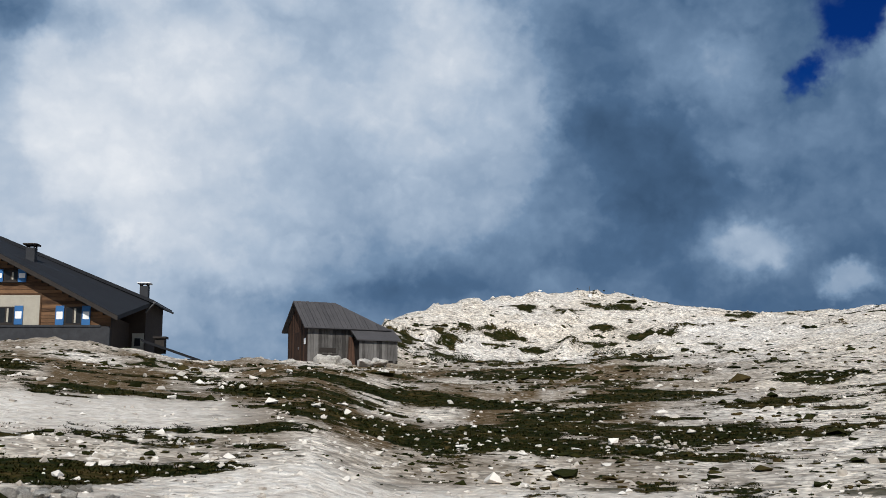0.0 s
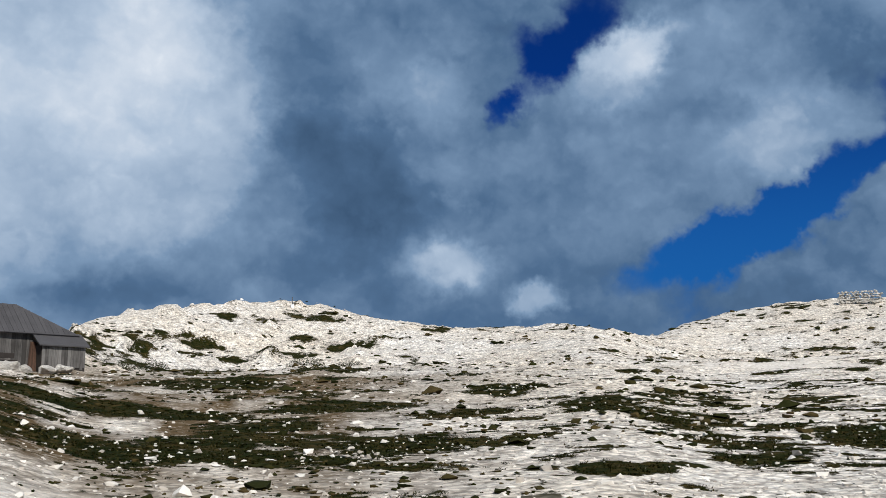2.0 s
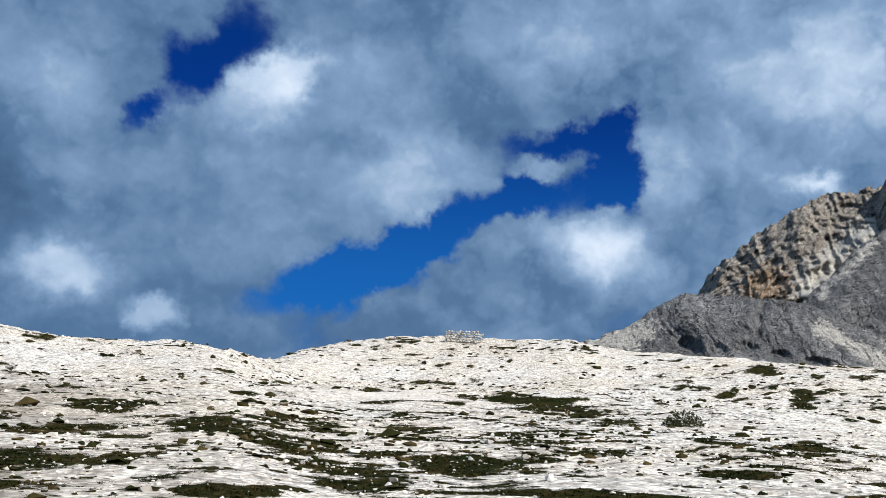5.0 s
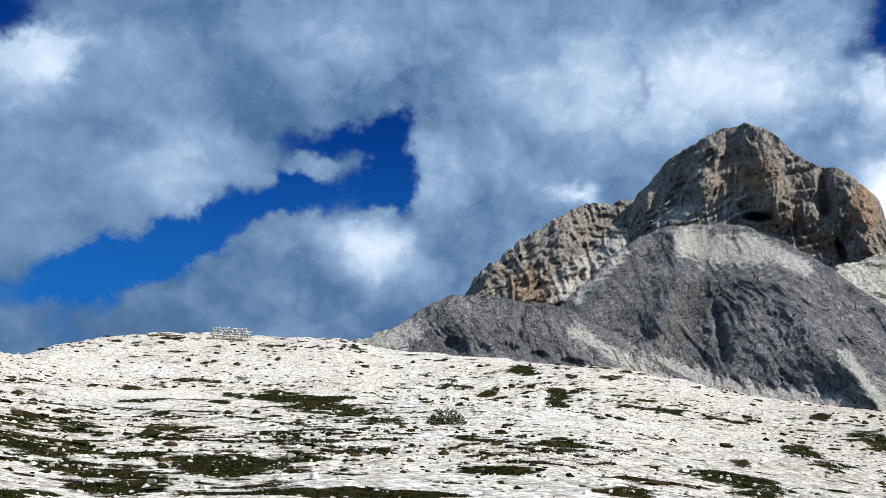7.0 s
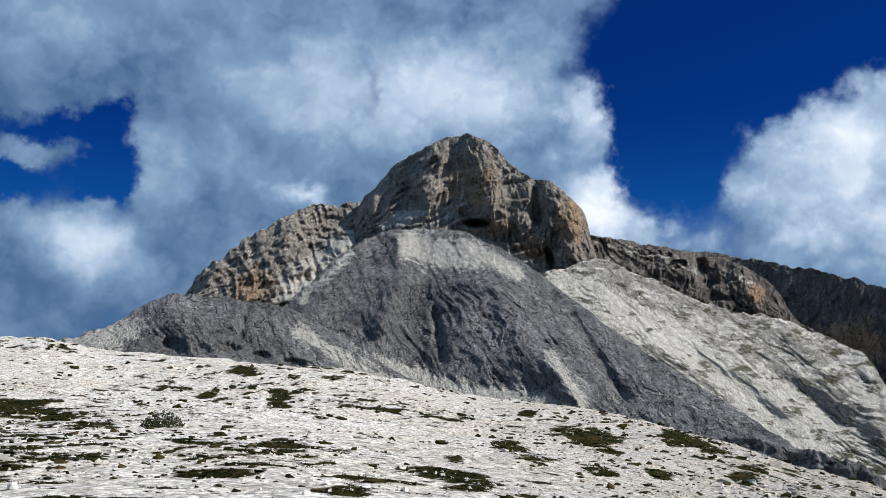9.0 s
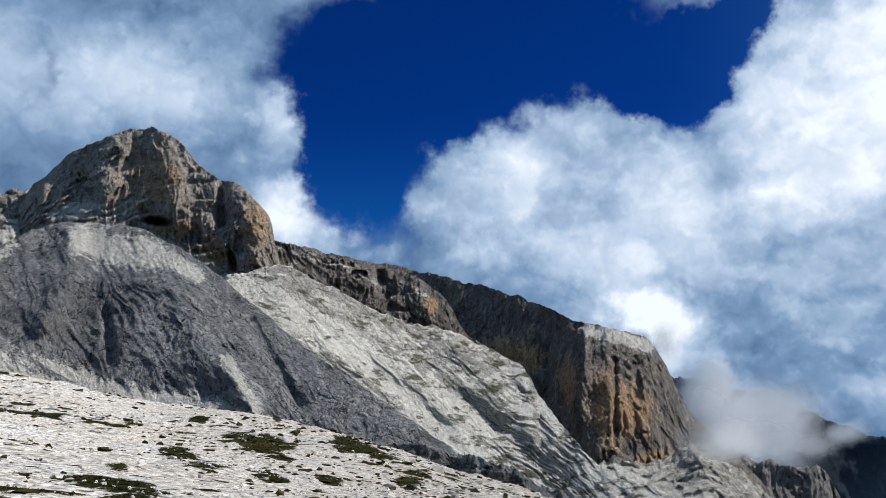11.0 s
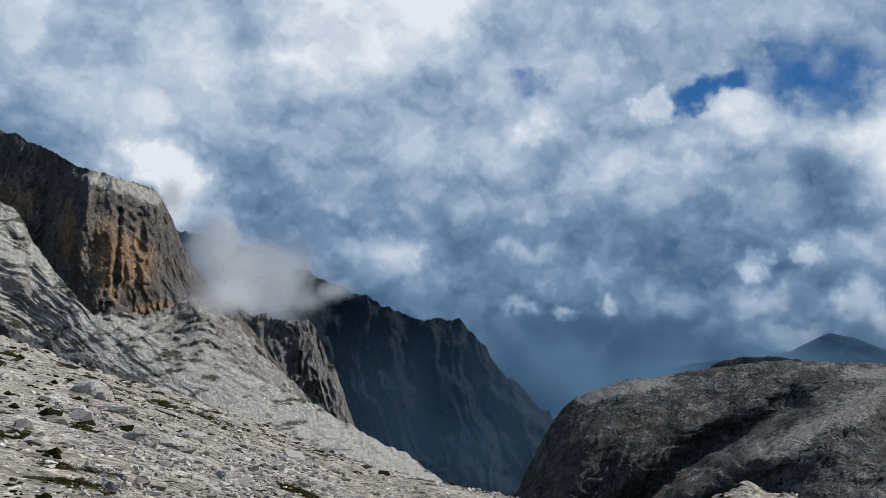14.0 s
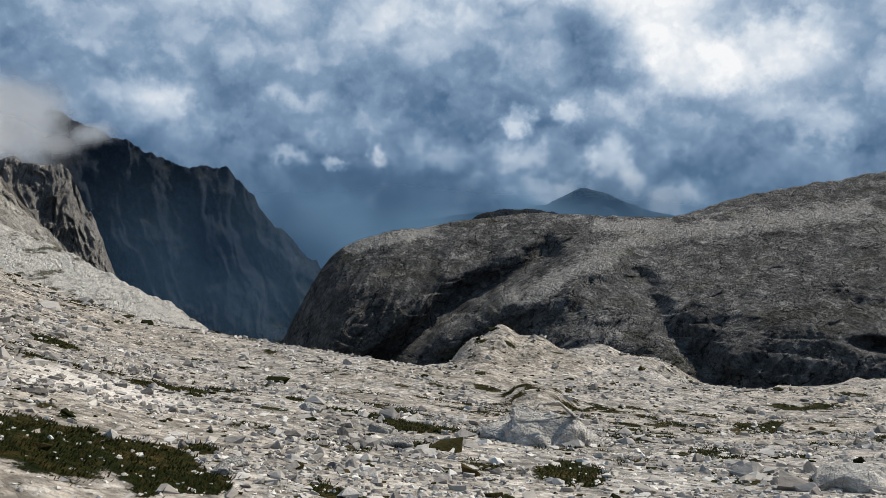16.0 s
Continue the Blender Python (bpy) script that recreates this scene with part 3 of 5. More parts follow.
def ground_height(az, r):
    """Height of the ground at a bearing (degrees) and distance from the eye."""
    el, d = rim(az)
    zc = EYE + d * np.tan(np.radians(el))
    dm = d * (0.55 + 0.12 * np.exp(-((az - 11) / 15.0) ** 4))
    zm = EYE + dm * np.tan(np.radians(curve(MID_EL, az, 3.0)))
    t = np.clip(r / dm, 0, 1)
    near = zm * (0.6 * t + 0.4 * t * t * (3 - 2 * t))
    s = np.clip((r - dm) / (d - dm), 0, 1)
    far = zm + (zc - zm) * (0.35 * s + 0.65 * s * s * (3 - 2 * s))
    z = np.where(r < dm, near, far)
    past = np.clip(r - d, 0, None)
    fall = np.minimum(past * 0.30 + past * past * 0.0015, 720 + zc)
    x, y = r * np.sin(np.radians(az)), r * np.cos(np.radians(az))
    swell = 0.22 * fbm(x * 0.07, y * 0.07, 0 * x, 3) + 0.11 * fbm(x * 0.4, y * 0.4, 0 * x + 3, 4, 0.55)
    crag = 0.32 * np.clip(fbm(x * 0.16 + 50, y * 0.16, 0 * x, 4, 0.55, True) - 0.75, 0, 2)
    crag = crag * (1 + 1.6 * np.exp(-((az - 4) / 9.0) ** 4) * np.clip((r - 58) / 10, 0, 1)) - 0.35 * np.exp(-((az - 4) / 9.0) ** 4) * np.clip((r - 58) / 10, 0, 1)
    swell = swell + 0.022 * fbm(x * 2.3, y * 2.3, 0 * x + 8, 4, 0.6)
    rough = np.clip((r - 8) / 60, 0.10, 1) * np.clip(1.4 - past / 60, 0, 1)
    # the low knob of rock before the gorge
    knob = 0
    for ka, kr, kw, kd, kh in ((129.6, 47, 1.7, 4.5, 1.25), (131.6, 48, 1.8, 5.0, 0.8), (134.0, 49, 3.0, 6.0, 0.95), (138.4, 51, 3.0, 6.0, 1.05), (132.8, 31, 1.7, 2.2, 0.5)):
        q = ((az - ka) / kw) ** 2 + ((r - kr) / kd) ** 2
        knob = knob + kh * np.exp(-q * q * 0.8)
    return z - fall + (swell + crag) * rough + knob


def ground_at(az, r):
    return float(ground_height(np.array([float(az)]), np.array([float(r)]))[0])


def place(az, r, lift=0.0):
    return Vector((r * math.sin(radians(az)), r * math.cos(radians(az)), ground_at(az, r) + lift))


TURF = []


def turf_patch(az, r, wide, deep, k=1.0):
    """A patch of turf: bearing, distance, half-width in degrees, half-depth in metres, thickness of growth."""
    TURF.append((az, r, wide, deep, k))


turf_patch(-0.2, 17.1, 5.8, 2.05)
turf_patch(6.8, 18.6, 6.1, 2.60)
turf_patch(13.6, 18.1, 5.2, 2.15)
turf_patch(6.8, 22.6, 3.4, 2.30)
turf_patch(-2.8, 17.6, 3.7, 1.55)
turf_patch(11.5, 27.9, 4.3, 2.05)
turf_patch(17.5, 25.2, 3.4, 1.75)
turf_patch(20.9, 33.0, 2.9, 2.25)
turf_patch(12.2, 12.2, 1.5, 0.65)
turf_patch(16.1, 12.2, 1.7, 0.70)
turf_patch(-20.8, 11.2, 4.3, 0.80)
turf_patch(-14.2, 11.6, 3.4, 0.50)
turf_patch(-4.0, 12.1, 2.7, 0.35)
turf_patch(-17.3, 16.8, 2.0, 0.75)
turf_patch(-10.6, 15.1, 2.7, 0.50)
turf_patch(-19.4, 20.7, 2.4, 0.85)
turf_patch(-23.4, 30.1, 1.5, 6.40)
turf_patch(-8.5, 22.3, 4.0, 2.15)
turf_patch(-2.8, 26.9, 3.7, 1.40)
turf_patch(2.0, 25.8, 4.0, 1.35)
turf_patch(-5.3, 27.4, 4.6, 1.00)
turf_patch(3.7, 40.9, 3.7, 3.50)
turf_patch(9.3, 81.1, 1.2, 2.38, 0.72)
turf_patch(12.0, 78.4, 1.7, 2.12, 0.72)
turf_patch(0.2, 73.1, 1.2, 4.12, 0.72)
turf_patch(-0.8, 64.1, 2.4, 4.90, 0.72)
turf_patch(16.6, 88.1, 0.9, 2.62, 0.72)
turf_patch(9.9, 89.9, 1.4, 1.62, 0.72)
turf_patch(4.7, 88.2, 0.9, 2.00, 0.72)
turf_patch(7.0, 86.5, 1.2, 2.50, 0.72)
turf_patch(10.7, 54.9, 1.8, 6.05)
turf_patch(5.3, 73.5, 2.7, 1.50, 0.72)
turf_patch(21.1, 32.7, 2.6, 2.45)
turf_patch(26.1, 25.0, 2.1, 2.80)
turf_patch(29.6, 23.3, 3.4, 1.75)
turf_patch(34.9, 17.7, 2.3, 2.50)
turf_patch(39.4, 21.6, 2.4, 2.00)
turf_patch(44.1, 22.0, 1.7, 0.85)
turf_patch(26.7, 14.0, 2.1, 0.65)
turf_patch(29.3, 14.6, 0.9, 0.50)
turf_patch(45.4, 46.4, 1.8, 4.30)
turf_patch(42.8, 54.4, 1.2, 4.40)
turf_patch(47.0, 16.0, 1.5, 0.70)
turf_patch(27.7, 43.3, 0.8, 1.75)
turf_patch(15.5, 65.6, 0.5, 5.85, 0.72)
turf_patch(29.9, 30.7, 0.9, 1.05)
turf_patch(39.6, 21.1, 3.4, 2.35)
turf_patch(34.2, 17.5, 2.4, 2.40)
turf_patch(49.4, 15.6, 4.0, 0.65)
turf_patch(42.3, 54.0, 1.1, 4.65)
turf_patch(44.8, 46.8, 1.5, 5.80)
turf_patch(29.2, 28.9, 1.4, 1.15)
turf_patch(47.4, 43.1, 0.8, 2.75)
turf_patch(55.1, 19.8, 2.3, 0.75)
turf_patch(58.9, 29.0, 1.2, 1.95)
turf_patch(56.7, 95.8, 0.9, 5.50)
turf_patch(58.4, 67.0, 0.7, 9.00)
turf_patch(67.7, 24.1, 2.1, 1.95)
turf_patch(71.5, 48.0, 0.9, 4.60)
turf_patch(30.1, 22.3, 2.7, 1.80)
turf_patch(58.4, 28.0, 1.2, 1.90)
turf_patch(46.9, 40.3, 0.8, 3.70)
turf_patch(68.8, 23.1, 1.8, 2.70)
turf_patch(75.8, 62.6, 1.2, 6.40)
turf_patch(58.4, 72.8, 0.6, 9.00)
turf_patch(80.6, 74.0, 0.7, 8.75)
turf_patch(83.9, 52.9, 0.5, 4.55)
turf_patch(68.2, 30.0, 0.6, 1.45)
turf_patch(71.4, 48.0, 0.9, 5.65)
turf_patch(77.0, 55.4, 0.8, 2.80)
turf_patch(75.8, 64.6, 1.8, 5.68)
turf_patch(81.6, 68.6, 1.8, 4.88)
turf_patch(84.1, 54.0, 0.7, 4.80)
turf_patch(72.5, 76.5, 0.5, 1.50)
turf_patch(76.4, 37.1, 0.9, 4.20)
turf_patch(79.6, 46.0, 0.8, 4.85)
turf_patch(72.8, 37.9, 1.2, 5.70)
turf_patch(90.1, 16.7, 2.1, 0.80)
turf_patch(85.9, 20.9, 0.6, 1.25)
turf_patch(86.8, 13.0, 1.5, 0.50)
turf_patch(104.6, 8.1, 3.7, 1.45)
turf_patch(109.9, 8.1, 2.4, 1.10)
turf_patch(112.4, 7.5, 2.1, 0.55)
turf_patch(111.8, 16.4, 2.1, 1.20)
turf_patch(105.6, 23.3, 1.2, 1.80)
turf_patch(113.0, 9.5, 1.1, 0.45)
turf_patch(145.5, 29.4, 1.5, 2.55)
turf_patch(139.4, 26.0, 0.8, 1.15)
turf_patch(134.6, 10.6, 1.8, 1.25)
turf_patch(108.7, 13.1, 1.8, 0.90)
turf_patch(147.5, 39.8, 1.5, 1.40)
turf_patch(150.1, 44.8, 0.9, 2.10)
turf_patch(120.1, 7.9, 1.2, 0.30)
turf_patch(2.1, 77.9, 1.5, 1.38, 0.72)
turf_patch(3.7, 76.4, 1.5, 1.38, 0.72)
turf_patch(6.9, 79.2, 1.8, 0.50, 0.72)
turf_patch(2.7, 61.1, 2.7, 8.68, 0.72)
turf_patch(6.9, 48.1, 2.4, 2.00)
turf_patch(14.2, 80.6, 1.8, 0.50, 0.72)
turf_patch(-2.1, 69.0, 0.8, 3.50, 0.72)
turf_patch(8.2, 75.5, 2.1, 1.25, 0.72)
turf_patch(14.7, 72.8, 1.2, 1.00, 0.72)

# trodden dust: bearing, distance, half-width, half-depth
DUST = [(-20, 17, 10, 3), (2, 10.5, 22, 1.7), (40, 70, 6, 7), (34, 55, 6, 6), (108, 14, 5, 2)]


def turf_at(az, r):
    x, y = r * np.sin(np.radians(az)), r * np.cos(np.radians(az))
    along, up = 0.82 * x - 0.57 * y, 0.57 * x + 0.82 * y
    rag = fbm(along * 0.5, up * 1.1, 0 * x + 9, 5, 0.72)
    tufts = fbm(along * 0.75, up * 1.0, 0 * x + 31, 4, 0.62)
    lush = np.clip(0.9 + 0.9 * fbm(x * 0.06, y * 0.06, 0 * x + 5, 2), 0.15, 1.6) + 0.5 * dry_at(az, r)
    v = np.clip(0.25 + 0.55 * tufts, 0, 0.8) * lush * 0.72
    for ta, tr, tw, td, k in TURF:
        q = ((az - ta) / (1.08 * tw)) ** 2 + ((r - tr) / td) ** 2
        v = np.maximum(v, k * np.exp(-q * q * 0.6))
    v = v * (1 - 0.8 * dust_at(az, r))
    return np.clip(0.9 * v + 0.36 * rag * np.clip(v * 2, 0, 1), 0, 1.2)


def dry_at(az, r):
    """Brown, half-bare ground on the slope below the hut."""
    v = np.exp(-(((az + 6) / 24) ** 4 + ((r - 33) / 24) ** 4))
    return v * np.clip(1.0 + 0.9 * fbm(az * 0.3, r * 0.22, 0 * r + 77, 3), 0, 1.3)


def dust_at(az, r):
    v = 0 * r
    for ta, tr, tw, td in DUST:
        v = np.maximum(v, np.exp(-(((az - ta) / tw) ** 2 + ((r - tr) / td) ** 2) ** 2))
    return v


seen = np.arange(-32, 158, 0.22)
rest = np.arange(158, 328, 5.0)
bearings = np.concatenate([seen, rest])
bearings = np.where(bearings > 180, bearings - 360, bearings)
reach = np.concatenate([[0.01, 1, 2.5, 4], 5.0 * (150 / 5.0) ** (np.linspace(0, 1, 300) ** 1.15), [160, 175, 195, 220, 260, 320, 400, 520, 700, 950, 1400, 2200, 3400, 4700]])
RR, AA = np.meshgrid(reach, bearings, indexing="ij")
ZZ = ground_height(AA, RR)
GV = np.stack([RR * np.sin(np.radians(AA)), RR * np.cos(np.radians(AA)), ZZ], -1)
ground = new("ground", grid_mesh("ground", GV, len(reach), len(bearings), GROUND, True, {"turf": turf_at(AA, RR), "path": dust_at(AA, RR), "dry": dry_at(AA, RR), "greyed": np.clip((AA - 62) / 32, 0, 1) * np.clip((178 - AA) / 16, 0, 1)}))
tagged(ground, "pale limestone rubble slope with dark turf patches", "ground", kind="structure")


def from_line(A, E2, points):
    """Angle of every bearing and height from a broken line."""
    best = np.full(A.shape, 1e9)
    for (a0, e0), (a1, e1) in zip(points, points[1:]):
        t = np.clip(((A - a0) * (a1 - a0) + (E2 - e0) * (e1 - e0)) / ((a1 - a0) ** 2 + (e1 - e0) ** 2), 0, 1)
        best = np.minimum(best, np.hypot(A - a0 - t * (a1 - a0), E2 - e0 - t * (e1 - e0)))
    return best


def massif(name, crest, near_d, far_d, base, mat, label, steps=(0.12, 110), shape=1.0, relief=(0.02, 18.0), ribs=0.5, jag=0.10, soft=0.25, seed=0.0, ledges=(0.0, 8.0), flutes=(0.0, 1.0, 0.0), stains=(), pale=(), spurs=(), parent=None, caves=()):
    """A mountain: crest and base as (bearing, angle) pairs, its foot near_d and its crest far_d metres off. shape below 1 makes its top steep,
    above 1 its foot. relief: depth of its crags against the distance and their size in metres; ledges: depth and height of its beds in metres;
    flutes: depth in metres of the ribs down its face, their spacing in degrees and their lean; spurs: (line, width, metres forward);
    pale: (line, width, amount) of rubble."""
    az = np.arange(crest[0][0], crest[-1][0], steps[0])
    top, low = curve(crest, az, soft), curve(base, az, 1.0)
    v = np.linspace(0, 1, steps[1])
    vv = np.concatenate([v, [1.02, 1.06, 1.15, 1.3]])
    A, Vv = np.meshgrid(az, vv, indexing="xy")
    front = np.clip(Vv, 0, 1)
    el = low + (top - low) * front
    d0 = near_d if np.isscalar(near_d) else curve(near_d, az, 1.0)
    d1 = far_d if np.isscalar(far_d) else curve(far_d, az, 1.0)
    dist = d0 + (d1 - d0) * front ** shape
    x, y, z = dist * np.sin(np.radians(A)), dist * np.cos(np.radians(A)), dist * np.tan(np.radians(el))
    s = relief[1]
    g = fbm(x / s + seed, y / s, z / (s * (1 + 3 * ribs)), 5, 0.52, True) * 0.55 - 0.35 + 0.6 * fbm(x / s / 3, y / s / 3 + seed, z / s / 3, 3, 0.6)
    g = g + 0.22 * fbm(x * 4.1 / s + seed, y * 4.1 / s, z * 3.4 / s, 5, 0.62)
    push = relief[0] * d1 * g
    if ledges[0]:
        bed = z / ledges[1] + 1.1 * fbm(x / 60 + seed, y / 60, z / 60, 4, 0.6) + 0.05 * (A - az[0])
        tread = bed - np.floor(bed)
        push = push + ledges[0] * (np.clip(tread * 1.25, 0, 1) - 0.5) * np.clip(0.65 + 0.9 * fbm(x / 25, y / 25 + seed, z / 25, 3), 0.05, 1.5)
    if flutes[0]:
        u = (A + flutes[2] * el + 0.5 * fbm(A * 0.5 + seed, el * 0.5, 0 * A, 3)) / flutes[1]
        push = push + flutes[0] * (fbm(u, el * 0.25 / flutes[1] + seed, 0 * A, 4, 0.55, True) - 0.4)
    for line, width, ahead in spurs:
        push = push + ahead * np.exp(-(from_line(A, el, line) / width) ** 2)
    dist = dist - push * np.clip(front * 6, 0, 1) * (1 - 0.5 * front ** 8)
    for ca, ce, cw, ch, cd in caves:
        q = ((A - ca + 0.25 * (el - ce)) / cw) ** 2 + ((el - ce) / ch) ** 2
        dist = dist + cd * np.exp(-q * q)
    el = el + jag * fbm(A * 1.6 + seed, el * 1.2, 0 * A, 6, 0.62) * front ** 10
    over = np.clip(Vv - 1, 0, 1)
    dist = dist + over * d1 * 0.5
    zz = EYE + dist * np.tan(np.radians(el)) - over * d1 * 0.45
    P = np.stack([dist * np.sin(np.radians(A)), dist * np.cos(np.radians(A)), zz], -1)
    stain, rubble = 0 * A, 0 * A
    for sa, se, sw, sh in stains:
        stain = np.maximum(stain, np.exp(-((A - sa) / sw) ** 2 - ((el - se) / sh) ** 2))
    for line, width, amount in pale:
        rubble = np.maximum(rubble, amount * np.exp(-(from_line(A, el, line) / width) ** 2))
    ob = tagged(new(name, grid_mesh(name, P, len(vv), len(az), mat, False, {"stain": stain, "pale": rubble})), label)
    if parent:
        ob.parent = parent
        return ob
    return tagged(ob, "", "mountain")


peak = tagged(new("mountain"), "grey and brown dolomite peak with pale scree flank", "mountain")
ridge = tagged(new("cliff_ridge"), "long dark cliff ridge with an orange-stained prow", "mountain")


massif("spur", [(41, 4.0), (44, 5.3), (46.5, 6.3), (49.1, 7.25), (50.7, 8.3), (52.3, 9.1), (54, 9.05), (56.3, 8.9), (59.2, 8.4), (61.8, 6.9), (63.1, 6.0), (67, 3.8), (69.8, 2.6), (72, 1.2)],
       [(41, 330), (52, 340), (72, 330)], [(41, 400), (52, 415), (60, 400), (72, 360)], [(41, 0), (60, 1.5), (72, -2)], APRON_ROCK,
       "low slabby spur before the peak", steps=(0.06, 150), shape=1.6, relief=(0.011, 46), ribs=0.6, jag=0.10, seed=2.0, flutes=(0.8, 0.30, 0.5), parent=peak,
       spurs=[([(56.7, 9), (56.2, 6.8)], 0.25, -5), ([(52.3, 9.0), (53.5, 6.8), (56, 4)], 1.1, 7)], caves=[(52.6, 6.2, 0.7, 0.5, 6), (54.2, 6.0, 0.5, 0.4, 5), (55.6, 6.1, 0.6, 0.35, 5), (57.4, 5.7, 0.6, 0.3, 4), (59.2, 5.3, 0.7, 0.3, 4)],
       pale=[([(46, 5.4), (50, 7.0)], 0.9, 0.5), ([(59.5, 7.2), (63, 5.0), (67, 3.4)], 0.5, 0.55)])
massif("apron", [(55.5, 5), (57.9, 7.9), (59.8, 9.6), (61.8, 11.5), (63.2, 12.4), (64.4, 12.95), (65.3, 13.0), (67.1, 13.0), (69.1, 12.8), (71.7, 11.5), (73.3, 10.4),
                 (74.9, 9.1), (78, 6.5), (82.4, 3.5), (86.6, 0.5), (88.5, -1.5), (90, -4)],
       [(55, 400), (66, 420), (80, 340), (93, 240)], [(55, 470), (66, 545), (74, 480), (80, 415), (93, 290)], [(55, 2), (62, 2.0), (70, 1.4), (80, -2.5), (93, -7)], APRON_ROCK,
       "grey slabby limestone dome", steps=(0.075, 190), shape=1.9, relief=(0.009, 46), ribs=0.8, jag=0.08, seed=5.0, flutes=(0.9, 0.33, 0.5), parent=peak,
       spurs=[([(65.2, 12.9), (65.6, 10.6), (64.2, 7.5)], 0.7, 12), ([(63.6, 12), (62.5, 9.5), (61.5, 7)], 1.2, -7), ([(67.3, 8.4), (67.7, 5.6)], 0.22, -6), ([(75.2, 7.8), (77.9, 3.2)], 0.35, -7), ([(70.5, 10.5), (72.6, 6.5), (75, 3)], 1.0, 7), ([(62, 4.4), (65, 3.5), (70, 2.2), (76, 0.8)], 1.2, 16), ([(74.2, 5.0), (75.6, 2.6)], 0.5, 8)],
       pale=[([(65.9, 12.0), (67.7, 11.6), (69.5, 11.5)], 0.9, 0.75), ([(70.4, 11.3), (72.3, 10.3)], 0.45, 0.6), ([(62, 5.6), (65, 4.6), (68, 3.7), (71, 3.1), (74, 2.5), (78, 1.0), (82, -0.6)], 0.75, 0.95), ([(73.9, 5.6), (75.6, 2.8)], 0.35, 0.8), ([(64, 3.4), (70, 2.0), (76, 0.8)], 0.9, 0.9), ([(59.6, 9), (62.5, 11.6)], 0.4, 0.45)])
massif("rock_step", [(82, 0.8), (84.5, 0.75), (86.6, 0.35), (89.7, -0.45), (91, -1.3), (94.1, -2.6), (97.5, -4.1), (100, -5.6)],
       [(82, 150), (104, 130)], [(82, 165), (104, 145)], [(82, -4), (104, -11)], APRON_ROCK, "dark broken rock step below the scree", steps=(0.06, 70), shape=0.9, relief=(0.02, 9), ribs=0.1, jag=0.14, seed=81.0, ledges=(2.2, 2.4), parent=peak)
massif("shoulder", [(51.5, 7.5), (53.2, 9.3), (54.7, 11.1), (56.2, 12.1), (58.5, 13.7), (60.4, 14.45), (63.1, 14.55), (65.5, 14.6), (67, 12)],
       560, 690, [(51, 5), (67, 8)], PEAK_ROCK, "brown-grey rocky shoulder", steps=(0.06, 130), shape=0.9, relief=(0.018, 34), jag=0.2, seed=7.0, ledges=(2.4, 12.0), flutes=(3.0, 0.5, 0.3), stains=[(57, 9.5, 1.5, 1.2)], parent=peak,
       pale=[([(58.7, 9.2), (61.5, 11.7), (64.7, 13.4), (67, 14)], 0.55, 0.8)], spurs=[([(59, 13.8), (58, 10)], 0.8, 9), ([(61.5, 14.2), (60.5, 11.5)], 0.7, -10)])
massif("summit", [(61.5, 10.5), (63.1, 14.8), (64.1, 15.6), (65.1, 16.7), (67.1, 17.85), (68.5, 18.3), (69.5, 18.35), (70.4, 18.1), (71.0, 17.75), (72.0, 16.6), (73.0, 15.85), (73.4, 15.5), (73.9, 15.75), (75.1, 14.9),
                  (76.3, 13.6), (76.5, 11.8), (77.2, 9.9), (78.6, 7.2), (80.5, 4)],
       520, [(61.5, 700), (68, 650), (74, 590), (77, 600), (82, 560)], [(61, 7), (82, 3)], PEAK_ROCK, "brown dolomite summit tower with overhangs", steps=(0.045, 190), shape=0.9,
       relief=(0.017, 42), ribs=0.4, jag=0.09, seed=11.0, ledges=(4.0, 9.0), flutes=(2.5, 0.5, 0.1), stains=[(75.4, 13.2, 0.9, 1.6), (69.5, 15.5, 1.6, 1.6), (70.8, 12.9, 1.8, 0.5), (73, 11.6, 1.0, 1.0), (76, 10, 1.5, 0.8)], parent=peak,
       pale=[([(64.5, 13.4), (66.5, 13.7), (68.2, 13.9)], 0.45, 0.9), ([(69, 14.5), (68.8, 16.5)], 0.5, 0.35), ([(69.5, 12.4), (72.5, 11.2), (76, 8.6)], 0.35, 0.6)],
       spurs=[([(70, 18), (70.8, 14.2)], 0.9, 14), ([(75, 14.8), (75.6, 12)], 0.7, 16), ([(73.35, 15.6), (73.4, 13.2)], 0.28, -18), ([(64.6, 16), (66.3, 14.6)], 0.5, -13), ([(67.5, 17.5), (66.8, 15)], 0.7, 9), ([(63.7, 15.2), (63.9, 14)], 0.35, 9)],
       caves=[(69.9, 13.25, 0.75, 0.24, 30), (74.1, 11.1, 0.22, 0.6, 18), (72.2, 12.6, 0.2, 0.5, 9)])
